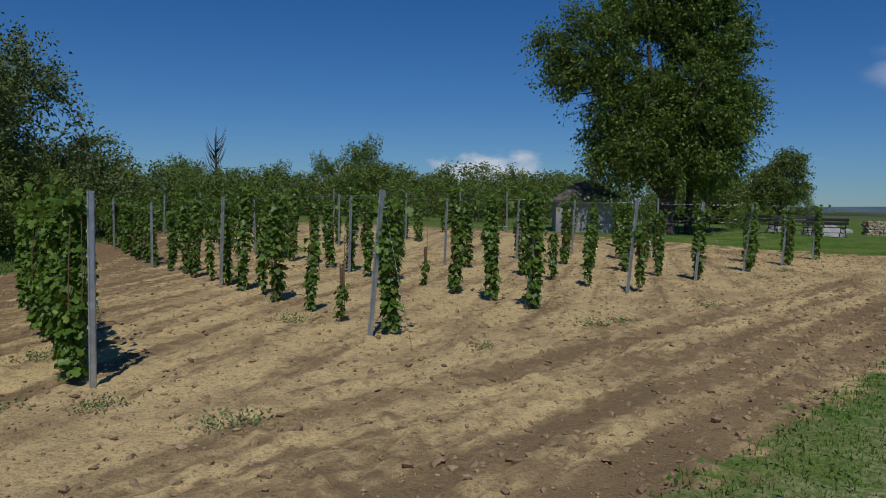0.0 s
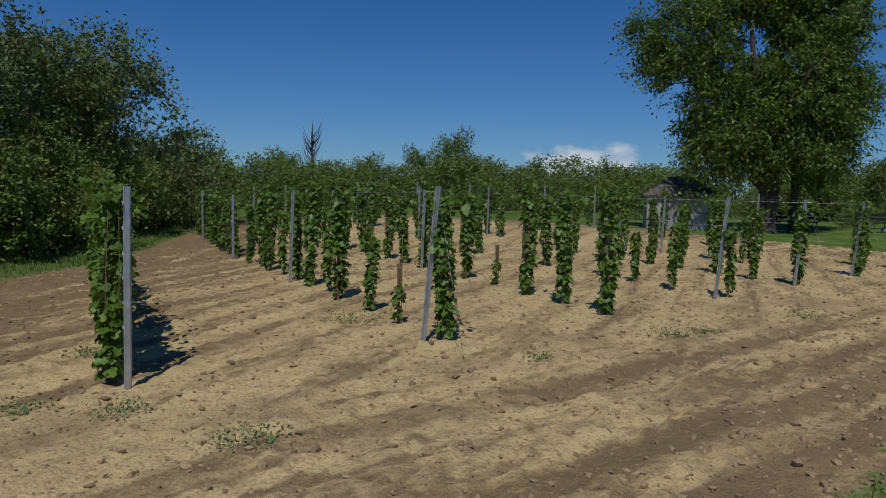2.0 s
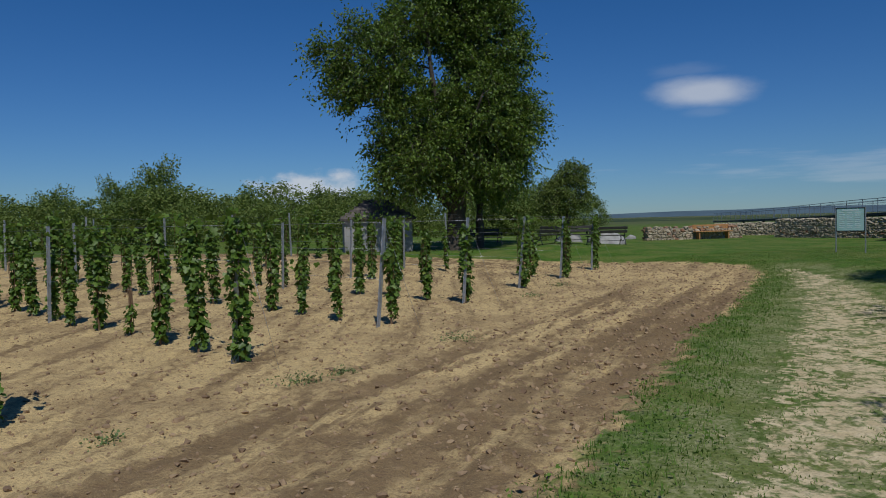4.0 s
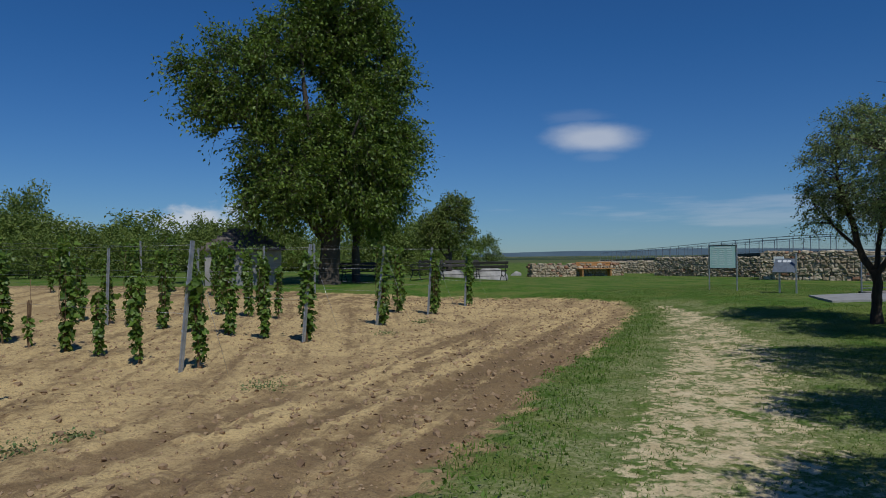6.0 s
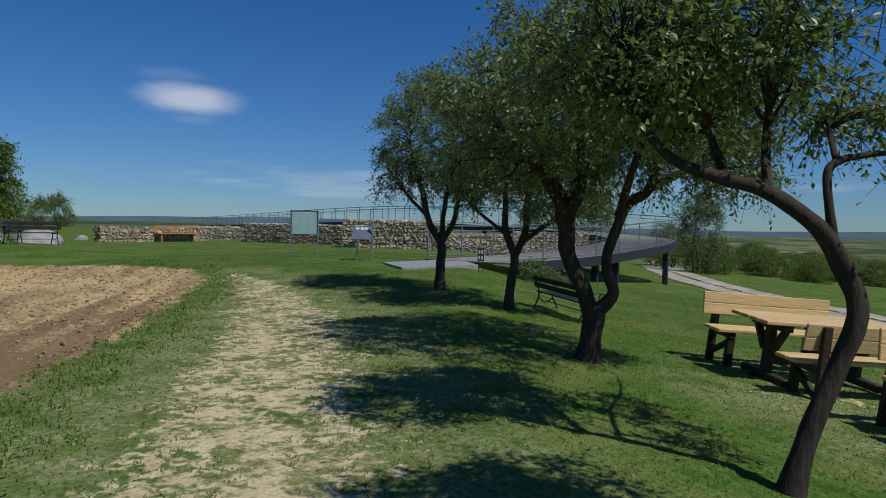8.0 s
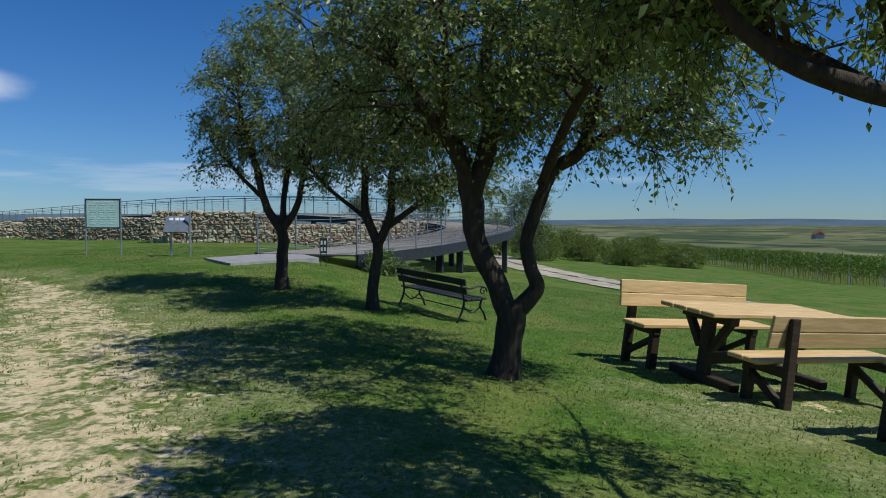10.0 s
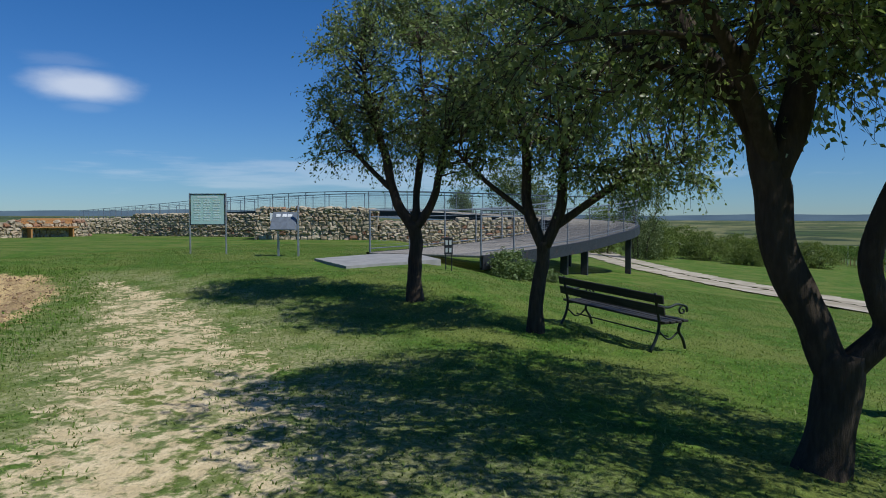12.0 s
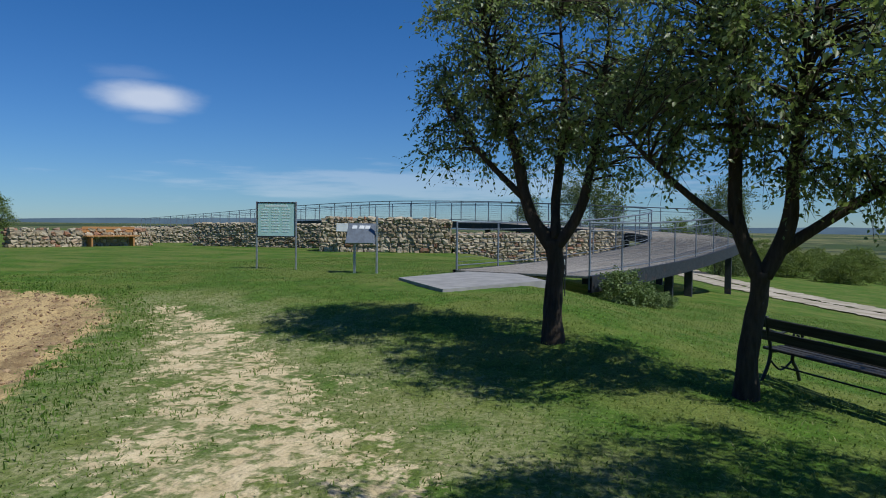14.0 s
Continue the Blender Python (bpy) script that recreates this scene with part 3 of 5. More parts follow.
Z = Z + close * np.where(S > 0, 0.026 * rough_field + 0.013 * clod_field + lumps + ruts * smooth(0, 0.5, S) - 0.03 * smooth(-0.2, 0.3, S), 0.018 * rough_field + 0.005 * clod_field)
ny, nx = X.shape
idx = np.arange(nx * ny).reshape(ny, nx)
faces = np.stack([idx[:-1, :-1], idx[:-1, 1:], idx[1:, 1:], idx[1:, :-1]], -1).reshape(-1, 4)
ground_mesh = bpy.data.meshes.new("ground")
ground_mesh.vertices.add(nx * ny)
ground_mesh.vertices.foreach_set("co", np.stack([X, Y, Z], -1).astype(np.float32).ravel())
ground_mesh.loops.add(faces.size)
ground_mesh.loops.foreach_set("vertex_index", faces.astype(np.int32).ravel())
ground_mesh.polygons.add(len(faces))
ground_mesh.polygons.foreach_set("loop_start", np.arange(0, faces.size, 4, dtype=np.int32))
ground_mesh.update(calc_edges=True)
ground_mesh.polygons.foreach_set("use_smooth", [True] * len(faces))
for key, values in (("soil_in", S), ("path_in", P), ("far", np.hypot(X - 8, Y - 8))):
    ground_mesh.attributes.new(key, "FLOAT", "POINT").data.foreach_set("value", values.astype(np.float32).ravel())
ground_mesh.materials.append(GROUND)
tagged(new("ground", ground_mesh), "bare tilled soil beside mown grass and a worn dusty track", "ground", kind="structure")

# the far ridge that closes the plain, its haze painted into the colour
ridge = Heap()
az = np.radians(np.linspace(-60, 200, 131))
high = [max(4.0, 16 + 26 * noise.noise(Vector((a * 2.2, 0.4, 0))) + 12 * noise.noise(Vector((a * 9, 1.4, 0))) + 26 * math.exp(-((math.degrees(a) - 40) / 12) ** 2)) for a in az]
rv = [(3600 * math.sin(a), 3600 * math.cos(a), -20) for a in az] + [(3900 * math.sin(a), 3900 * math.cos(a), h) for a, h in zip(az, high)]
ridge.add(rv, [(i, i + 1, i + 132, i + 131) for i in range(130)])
tagged(new("backdrop", ridge.mesh("backdrop", HILL)), "long low wooded ridge on the horizon, coloured blue with distance haze", "hill", kind="structure")

# the farm track below the hill
farm = Heap()
line = curve_points([(130, 28), (70, 17), (52, 12.3), (43, 9.0), (36, 5.5), (28.5, 0.3), (20, -10)], 26)
for off in (-0.88, 0.82):
    fv = []
    for i, p in enumerate(line):
        way = line[min(i + 1, len(line) - 1)] - line[max(i - 1, 0)]
        way /= np.linalg.norm(way)
        for w in (-0.5, 0.5):
            q = p + np.array((-way[1], way[0])) * (off + w * (1.45 + 0.55 * noise.noise(Vector((i * 0.9, w * 9, off)))))
            fv.append((q[0], q[1], floor_at(*q) + 0.035))
    farm.add(fv, [(2 * i, 2 * i + 1, 2 * i + 3, 2 * i + 2) for i in range(len(line) - 1)])
tagged(new("road", farm.mesh("road", ROAD)), "pale two-rut gravel farm track across the grass slope", "farm track", kind="structure")

# ---- vineyard ----
ROW = np.array((-0.384, 0.923))
POSTS = [(-2.66, 8.05), (0.0, 9.79), (2.59, 11.9), (5.2, 14.05), (7.75, 16.15), (10.25, 18.25), (12.8, 20.35), (15.35, 22.45)]
POST_GAP = 6.5


def post_mesh(tall):
    """A rolled steel post: a hat profile with hooks along its flanges."""
    h = Heap()
    prof = [(-0.033, 0.017), (-0.022, 0.017), (-0.017, -0.017), (0.017, -0.017), (0.022, 0.017), (0.033, 0.017), (0.033, 0.014), (0.024, 0.013), (0.019, -0.021), (-0.019, -0.021), (-0.024, 0.013), (-0.033, 0.014)]
    k = len(prof)
    h.add([(x, y, z) for z in (-0.25, tall) for x, y in prof], [(i, (i + 1) % k, k + (i + 1) % k, k + i) for i in range(k)] + [tuple(range(k, 2 * k))])
    for z in np.arange(0.5, tall - 0.05, 0.22):
        for x in (-0.036, 0.036):
            h.add([(x - 0.006, 0.012, z), (x + 0.006, 0.012, z), (x + 0.006, 0.020, z + 0.03), (x - 0.006, 0.020, z + 0.03)], [(0, 1, 2, 3)])
    return h.mesh("post", ZINC, False)


POST_MESH = post_mesh(1.76)


def vine_meshes(seed, tall, wide, count, size=0.074):
    """Wood and leaves of one vine trained up its stake."""
    z = rng.random(count) ** 0.85 * tall
    swell = wide * (0.65 + 0.5 * np.sin(z / tall * math.pi) + 0.22 * np.sin(z * 7 + seed))
    a = rng.random(count) * 2 * math.pi
    r = swell * np.sqrt(rng.uniform(0.15, 1, count))
    sway = 0.05 * np.sin(z * 2.3 + seed * 2)
    c = np.stack([r * np.cos(a) + sway, r * np.sin(a) * 1.05 + 0.6 * sway, 0.06 + z], -1)
    tops = int(count * 0.05)
    c[:tops] = np.stack([rng.normal(0, 0.10, tops), rng.normal(0, 0.22, tops), tall * rng.uniform(0.95, 1.12, tops)], -1)
    out = np.stack([np.cos(a), np.sin(a), 0 * a + 0.2], -1)
    foliage = leaves("foliage", c, size, VINE_LEAF, LOBED, 0.9, 0.4, out)
    wood = Heap()
    wood.add(*tube(curve_points([(0, 0, -0.1), (0.03 * math.sin(seed), 0.02, 0.3), (0, 0.03, 0.8), (0.02, 0, tall * 0.9)], 4), np.linspace(0.02, 0.006, 13), 6, 0.3))
    for k in range(4):
        b = rng.normal(0, wide * 0.5, 2)
        wood.add(*tube(curve_points([(0, 0.01, 0.25 + 0.1 * k), (b[0], b[1], 0.8), (b[0] * 0.7, b[1] * 0.9, tall * 0.97)], 4), np.linspace(0.007, 0.003, 9), 5))
    return wood.mesh("stem", VINE_WOOD), foliage


FULL = [vine_meshes(i, (1.66, 1.55, 1.75, 1.45, 1.6, 1.7)[i], (0.105, 0.10, 0.125, 0.09, 0.11, 0.13)[i], 500) for i in range(6)]
SLIM = [vine_meshes(7 + i, (1.15, 1.3, 0.95)[i], 0.07, 190) for i in range(3)]
YOUNG = [vine_meshes(11 + i, 0.45, 0.06, 60, 0.06) for i in range(2)]
HEDGE = [vine_meshes(15 + i, (1.66, 1.45, 1.74)[i], (0.13, 0.11, 0.12)[i], 560) for i in range(3)]


def vine(x, y, meshes, label):
    ob = thing("grapevine", (x, y, floor_at(x, y) - 0.02), label, "grapevine", "vines of the vineyard", turn=rng.uniform(-35, 35) + 24)
    part_mesh("stem", meshes[0], ob)
    part_mesh("foliage", meshes[1], ob)
    ob.scale = (1, 1, rng.uniform(0.92, 1.08))
    return ob


for r, start in enumerate(POSTS):
    start = np.array(start)
    n_posts = 6 if r < 7 else 4
    tops = []
    for k in range(n_posts):
        p = start + ROW * POST_GAP * k * (1.0 if k < 2 else 1.02)
        if soil_in(np.array([p[0]]), np.array([p[1]]))[0] < -0.5:
            break
        z = floor_at(*p)
        lean = (0, 4.5, 5.0, 6.5, 7.0, 7.0, 6.5, 6.5)[r] if k == 0 else rng.normal(0, 1.2)
        post = thing("vineyard_post", (p[0], p[1], z), "galvanised steel vineyard post with wire hooks" + (", leaning at the row end" if k == 0 and r else ""), "post", "posts of the vineyard")
        post.matrix_basis = pose(p[0], p[1], z, rng.normal(0, 1.0), lean, 24)
        part_mesh("post", POST_MESH, post)
        tops.append((post.matrix_basis @ Vector((0, 0, 1.70)), post.matrix_basis @ Vector((0, 0, 0.75)), post.matrix_basis @ Vector((0, 0, 1.25))))
    if len(tops) > 1:
        wires = thing("trellis_wires", (0, 0, 0), "thin steel trellis wires strung along the row of posts", "wire", "trellis wires")
        for level in range(3):
            part_mesh("wire", rod([t[level] for t in tops], 0.0018, 4).mesh("wire", WIRE), wires)
        if r:
            foot = tops[0][1] - Vector((*ROW, 0)) * 0.9
            foot.z = floor_at(foot.x, foot.y) - 0.02
            part_mesh("anchor_wire", rod([tops[0][0], foot], 0.0025, 4).mesh("anchor_wire", WIRE), wires, "slanting anchor wire at the row end")
    for k in range(34):
        p = start + ROW * (1.15 * k + (0.05 if r else 0.25)) + rng.normal(0, 0.05, 2) + (np.array((0.17, 0.0)) if r else np.array((-0.10, 0.0)))
        if soil_in(np.array([p[0]]), np.array([p[1]]))[0] < 0.5:
            continue
        luck = rng.random()
        if (r >= 3 and k > 0 and luck > (0.84, 0.80, 0.70, 0.66, 0.62)[r - 3] - 0.012 * k) or (r >= 5 and k > 13):
            continue
        if r == 0:
            meshes, label = HEDGE[k % 3], "dense leafy grapevine trained up a post and wires"
            if k > 6:
                continue
        elif (r, k) in ((1, 1), (2, 3), (3, 4)):
            meshes, label = YOUNG[k % 2], "young sparse grapevine on a thin stake"
        elif (r, k) in ((1, 2), (3, 1), (5, 3)) or luck < 0.16:
            meshes, label = SLIM[k % 3], "slim short grapevine with few leaves"
        elif luck > 0.95 and k > 3:
            continue
        else:
            meshes, label = FULL[(k * 5 + r) % 6], "leafy upright grapevine growing from bare soil"
        made = vine(p[0], p[1], meshes, label)
        if meshes[0] in (YOUNG[0][0], YOUNG[1][0]):
            part_mesh("stake", rod([(0.03, 0, -0.1), (0.02, 0.01, 1.15)], 0.005, 5).mesh("stake", VINE_WOOD), made, "thin bamboo stake")
        if r == 0:
            q = p + ROW * 0.55
            vine(q[0], q[1], HEDGE[(k + 1) % 3], label)

# ---- fruit trees along the track ----
tree("fruit_tree", (17.87, 11.49, floor_at(17.87, 11.49)),
     [[(0, 0, -0.1, 0.15), (0, 0.02, 0.25, 0.115), (0.02, 0.0, 0.8, 0.10), (0, 0.02, 1.2, 0.11)],
      [(0, 0.02, 1.1, 0.09), (-0.02, 0.32, 1.55, 0.075), (-0.1, 0.45, 2.2, 0.06), (-0.1, 0.75, 3.1, 0.04), (0, 0.9, 3.9, 0.015)],
      [(0, 0.0, 1.1, 0.08), (0.05, -0.25, 1.5, 0.065), (0, -0.42, 2.1, 0.05), (0.1, -0.5, 2.9, 0.035), (0, -0.6, 3.7, 0.012)],
      [(0, 0.0, 1.2, 0.07), (0.2, 0.05, 1.8, 0.055), (0.35, 0.0, 2.7, 0.04), (0.4, 0.1, 3.9, 0.012)],
      [(-0.06, 0.38, 1.7, 0.045), (-0.2, 0.85, 2.2, 0.03), (-0.3, 1.25, 2.7, 0.012)]],
     [(0, 0.25, 3.6, 1.35, 1.35, 1.25), (-0.1, 1.05, 2.65, 0.8, 0.75, 0.65), (0.1, -0.85, 2.55, 0.85, 0.75, 0.7), (0.3, 0.3, 4.4, 0.8, 0.8, 0.7), (0.3, 0.2, 2.4, 0.6, 0.6, 0.5)],
     440, 54, 0.056, 0.13, PEAR_LEAF, BARK, "small old fruit tree with a forked dark trunk in the grass", group="fruit trees along the track", size=0.89)
tree("fruit_tree", (16.86, 9.59, floor_at(16.86, 9.59)),
     [[(0, 0, -0.1, 0.125), (0, 0.0, 0.3, 0.092), (0.03, -0.06, 0.8, 0.085), (0, -0.1, 1.15, 0.095)],
      [(0, -0.1, 1.05, 0.08), (0, 0.12, 1.6, 0.07), (0.05, 0.15, 2.3, 0.05), (0, 0.3, 3.4, 0.015)],
      [(0, -0.12, 1.1, 0.08), (0, -0.3, 1.55, 0.07), (-0.05, -0.35, 2.2, 0.055), (0, -0.5, 3.6, 0.015)],
      [(0, -0.2, 1.3, 0.055), (0.05, -0.75, 1.7, 0.045), (0.1, -1.2, 1.95, 0.035), (0.1, -1.7, 2.1, 0.012)],
      [(0, 0.0, 1.4, 0.04), (-0.2, 0.6, 1.9, 0.03), (-0.3, 1.1, 2.4, 0.012)],
      [(0.02, 0.25, 3.0, 0.03), (-0.1, 0.45, 4.0, 0.022), (-0.15, 0.5, 4.7, 0.014), (-0.25, 0.65, 5.4, 0.004)],
      [(-0.12, 0.47, 4.3, 0.014), (-0.25, 0.75, 4.8, 0.01), (-0.35, 1.0, 5.2, 0.003)],
      [(-0.14, 0.48, 4.5, 0.012), (-0.1, 0.25, 5.0, 0.008), (-0.1, 0.15, 5.5, 0.003)],
      [(-0.15, 0.5, 4.7, 0.01), (-0.35, 0.85, 5.0, 0.007), (-0.45, 1.25, 5.15, 0.003)],
      [(-0.2, 0.58, 5.05, 0.008), (-0.2, 0.4, 5.4, 0.005), (-0.15, 0.35, 5.7, 0.002)],
      [(-0.08, 0.42, 3.9, 0.014), (-0.3, 0.9, 4.4, 0.01), (-0.45, 1.3, 4.75, 0.003)]],
     [(0, -0.15, 3.3, 1.4, 1.45, 1.2), (0, -1.35, 2.45, 0.9, 0.85, 0.75), (-0.1, 0.85, 2.6, 0.75, 0.7, 0.65), (0, 0, 4.3, 0.9, 0.9, 0.6), (0.1, -0.3, 2.3, 0.8, 0.7, 0.45), (0.1, -1.3, 2.05, 0.7, 0.8, 0.4), (-0.9, -0.2, 2.9, 0.8, 0.9, 0.55), (-1.1, 0.3, 3.4, 0.7, 0.8, 0.5)],
     430, 54, 0.056, 0.13, PEAR_LEAF, BARK, "small old fruit tree with spreading low branches in the grass", group="fruit trees along the track", size=0.9)
tree("fruit_tree", (13.2, 7.12, floor_at(13.2, 7.12)),
     [[(0, 0, -0.12, 0.19), (0, -0.02, 0.12, 0.145), (0.0, -0.06, 0.4, 0.13), (0, -0.10, 0.72, 0.135)],
      [(0, -0.06, 0.6, 0.11), (0, 0.10, 0.95, 0.10), (-0.02, 0.27, 1.35, 0.105), (-0.02, 0.32, 1.75, 0.115), (0, 0.42, 2.1, 0.085), (-0.05, 0.75, 2.55, 0.075), (0, 1.1, 3.2, 0.05), (0, 1.3, 4.0, 0.015)],
      [(0, -0.12, 0.62, 0.09), (0.02, -0.31, 0.85, 0.082), (0, -0.26, 1.05, 0.07), (0, -0.22, 1.3, 0.066), (0, -0.36, 1.75, 0.066), (0.02, -0.48, 1.98, 0.07), (0, -0.72, 2.15, 0.058), (0.05, -0.85, 2.6, 0.05), (0.05, -1.2, 3.3, 0.015)],
      [(-0.02, 0.3, 1.75, 0.10), (0.05, 0.15, 2.3, 0.085), (0.1, 0.2, 3.0, 0.06), (0.1, 0.1, 4.2, 0.015)],
      [(-0.02, 0.30, 1.8, 0.06), (-0.4, 0.5, 2.3, 0.05), (-0.9, 0.8, 2.8, 0.02)],
      [(-0.02, 0.5, 2.2, 0.05), (0.05, 1.0, 2.5, 0.035), (0.1, 1.45, 2.75, 0.02), (0, 1.9, 3.0, 0.008)],
      [(0, -0.36, 1.85, 0.055), (-0.5, -0.65, 2.4, 0.042), (-1.0, -0.95, 2.8, 0.028), (-1.7, -1.1, 3.2, 0.01)],
      [(-0.4, 0.5, 2.3, 0.04), (-0.95, 0.35, 2.85, 0.03), (-1.7, 0.25, 3.3, 0.01)],
      [(0.05, 0.15, 2.3, 0.055), (0.5, 0.05, 2.75, 0.042), (1.05, 0.2, 3.0, 0.028), (1.7, 0.05, 3.35, 0.01)],
      [(0.05, -0.85, 2.6, 0.04), (0.6, -0.8, 2.9, 0.03), (1.2, -1.0, 3.1, 0.018), (1.7, -0.9, 3.3, 0.008)],
      [(0, -0.72, 2.15, 0.05), (0.2, -1.3, 2.5, 0.035), (0.2, -1.75, 2.75, 0.012)]],
     [(0, 0.5, 3.3, 1.6, 1.6, 1.1), (0, -1.1, 3.0, 1.3, 1.2, 0.85), (0, 1.5, 2.7, 0.8, 0.7, 0.6), (0.2, -1.55, 2.55, 0.75, 0.7, 0.5), (0, 0, 4.2, 1.2, 1.3, 0.6), (0.2, 0.2, 2.5, 0.8, 0.9, 0.45), (0.3, -1.2, 2.5, 0.75, 0.9, 0.45), (-0.7, 0.3, 2.9, 0.7, 0.8, 0.5), (1.5, 0.3, 3.2, 1.0, 1.2, 0.75), (1.4, -0.9, 3.15, 0.9, 0.9, 0.6), (-1.4, -1.1, 3.1, 0.85, 0.9, 0.5), (-1.55, 0.2, 3.3, 0.8, 0.8, 0.5)],
     720, 54, 0.056, 0.14, PEAR_LEAF, BARK, "gnarled old fruit tree with a thick trunk split low in two", group="fruit trees along the track", size=0.92)
tree("fruit_tree", (9.82, 4.86, floor_at(9.82, 4.86)),
     [[(0.00, 0.00, -0.12, 0.105), (0.01, -0.03, 0.12, 0.075), (0.06, -0.12, 0.45, 0.062), (0.12, -0.24, 0.78, 0.060), (0.15, -0.32, 1.05, 0.062), (0.14, -0.30, 1.25, 0.060), (0.10, -0.16, 1.53, 0.062), (0.06, -0.01, 1.70, 0.054), (0.00, 0.22, 1.85, 0.048), (-0.05, 0.45, 1.92, 0.042), (-0.08, 0.75, 2.05, 0.034), (-0.03, 0.98, 2.35, 0.022), (0.02, 1.11, 2.80, 0.010)],
      [(0.11, -0.19, 1.50, 0.034), (0.10, -0.16, 1.72, 0.030), (0.11, -0.14, 1.93, 0.027), (0.16, -0.19, 2.02, 0.024), (0.22, -0.34, 2.06, 0.018), (0.32, -0.68, 2.10, 0.012), (0.56, -0.95, 2.20, 0.006)],
      [(0.03, 0.18, 1.83, 0.036), (0.34, 0.22, 2.20, 0.028), (0.67, 0.21, 2.70, 0.018), (0.87, 0.25, 3.20, 0.008)],
      [(-0.04, 0.42, 1.92, 0.034), (0.50, 0.57, 2.20, 0.028), (1.20, 0.74, 2.50, 0.020), (1.89, 0.90, 2.85, 0.008)],
      [(0.16, -0.19, 2.02, 0.020), (0.84, -0.15, 2.30, 0.018), (1.74, -0.17, 2.50, 0.014), (2.54, -0.00, 2.60, 0.006)]],
     [(-0.1, 1.05, 2.85, 0.75, 0.75, 0.55), (0.25, 0.45, 2.95, 0.75, 0.7, 0.55), (0.6, 1.0, 2.75, 0.7, 0.65, 0.45), (0.5, -0.75, 2.25, 0.5, 0.35, 0.22), (0.95, 0.85, 2.6, 0.6, 0.55, 0.35), (1.0, -0.2, 2.5, 0.5, 0.5, 0.28)],
     300, 54, 0.055, 0.13, PEAR_LEAF, BARK, "leaning old fruit tree with an arching trunk", group="fruit trees along the track")

tree("fruit_tree", (7.75, 3.65, floor_at(7.75, 3.65)),
     [[(0, 0, -0.1, 0.14), (0.02, 0.02, 0.3, 0.11), (0.05, 0.05, 0.9, 0.10), (0, 0.08, 1.4, 0.10)],
      [(0, 0.08, 1.3, 0.08), (-0.2, 0.3, 1.9, 0.06), (-0.4, 0.6, 2.6, 0.04), (-0.5, 0.8, 3.3, 0.012)],
      [(0, 0.06, 1.35, 0.07), (0.25, 0.2, 1.9, 0.055), (0.5, 0.3, 2.6, 0.035), (0.7, 0.5, 3.4, 0.012)]],
     [(-0.2, 0.3, 3.1, 1.0, 0.95, 0.6), (-0.5, 0.6, 2.9, 0.7, 0.6, 0.45), (0.5, 0.3, 3.0, 0.8, 0.7, 0.5), (0, 0, 3.7, 0.8, 0.8, 0.5)],
     260, 54, 0.056, 0.13, PEAR_LEAF, BARK, "old fruit tree beside the track, its shade on the worn ground", group="fruit trees along the track")

# ---- the large tree, the hut and what stands round them ----
BIG = (14.9, 32.0)
tree("large_tree", (*BIG, floor_at(*BIG)),
     [[(0, 0, -0.3, 0.75), (0, 0, 0.8, 0.55), (0.1, 0, 2.4, 0.5), (0.3, 0.2, 5.5, 0.42), (0.2, 0.2, 9, 0.32), (0.5, 0, 13, 0.2), (0.2, 0, 17, 0.05)],
      [(0.1, 0, 2.2, 0.35), (-1.4, 0.3, 4.2, 0.28), (-2.9, 0.4, 7.2, 0.2), (-4.2, 0.2, 10.2, 0.12), (-5.5, 0, 12.5, 0.04)],
      [(0.2, 0, 3.0, 0.3), (1.5, 0.2, 5.2, 0.24), (2.8, 0, 8.5, 0.15), (3.4, 0, 12, 0.04)],
      [(0.3, 0.1, 4.5, 0.2), (0.2, -1.6, 6.5, 0.14), (0.4, -3.0, 8.5, 0.05)],
      [(-0.3, 0, 6.0, 0.2), (-1.4, -0.6, 9.0, 0.15), (-1.8, -0.5, 13, 0.05)]],
     [(0.6, 0, 6.0, 3.4, 3.2, 2.7), (-2.2, 0, 5.2, 2.6, 2.4, 2.1), (2.6, 0, 6.6, 2.7, 2.4, 2.6), (-4.9, 0.2, 10.6, 2.9, 2.4, 2.4), (0.2, 0.3, 13.2, 2.4, 2.4, 2.2), (2.3, 0, 11.8, 2.8, 2.6, 2.7),
      (-6.3, 0, 8.9, 1.3, 1.2, 1.1), (3.6, 0, 8.0, 1.9, 1.8, 1.9), (-3.3, -0.6, 4.0, 1.4, 1.4, 0.9), (1.0, -1.0, 4.3, 2.0, 1.6, 0.9), (0.6, 0, 15.2, 3.0, 2.6, 1.9), (-0.9, 0, 7.8, 1.9, 2.0, 1.8), (1.2, -0.6, 9.2, 2.6, 2.2, 2.2), (-3.6, 0, 7.0, 1.5, 1.5, 1.4), (-2.7, 0.2, 9.3, 1.6, 1.5, 1.4), (-2.2, 0.3, 12.7, 1.9, 1.8, 1.6), (2.8, 0, 14.3, 1.6, 1.6, 1.4), (3.9, 0, 5.0, 1.2, 1.2, 1.2)],
     1350, 78, 0.205, 0.52, BIG_LEAF, BIG_BARK, "very large old broad-leaved tree with dense dark foliage", hollow=0.5, twig=0.035, droop=0.9, size=0.76)
tree("slender_tree", (16.4, 32.6, floor_at(16.4, 32.6)),
     [[(0, 0, -0.2, 0.28), (0, 0, 2, 0.22), (0.2, 0, 5, 0.15), (0.2, 0.1, 8, 0.04)]],
     [(0.2, 0, 5.8, 2.0, 1.8, 2.4), (1.2, 0, 4.0, 1.2, 1.2, 1.1)], 130, 60, 0.22, 0.32, BIG_LEAF, BIG_BARK, "slender leafy tree growing under the large tree", hollow=0.4, twig=0.03, size=0.74)

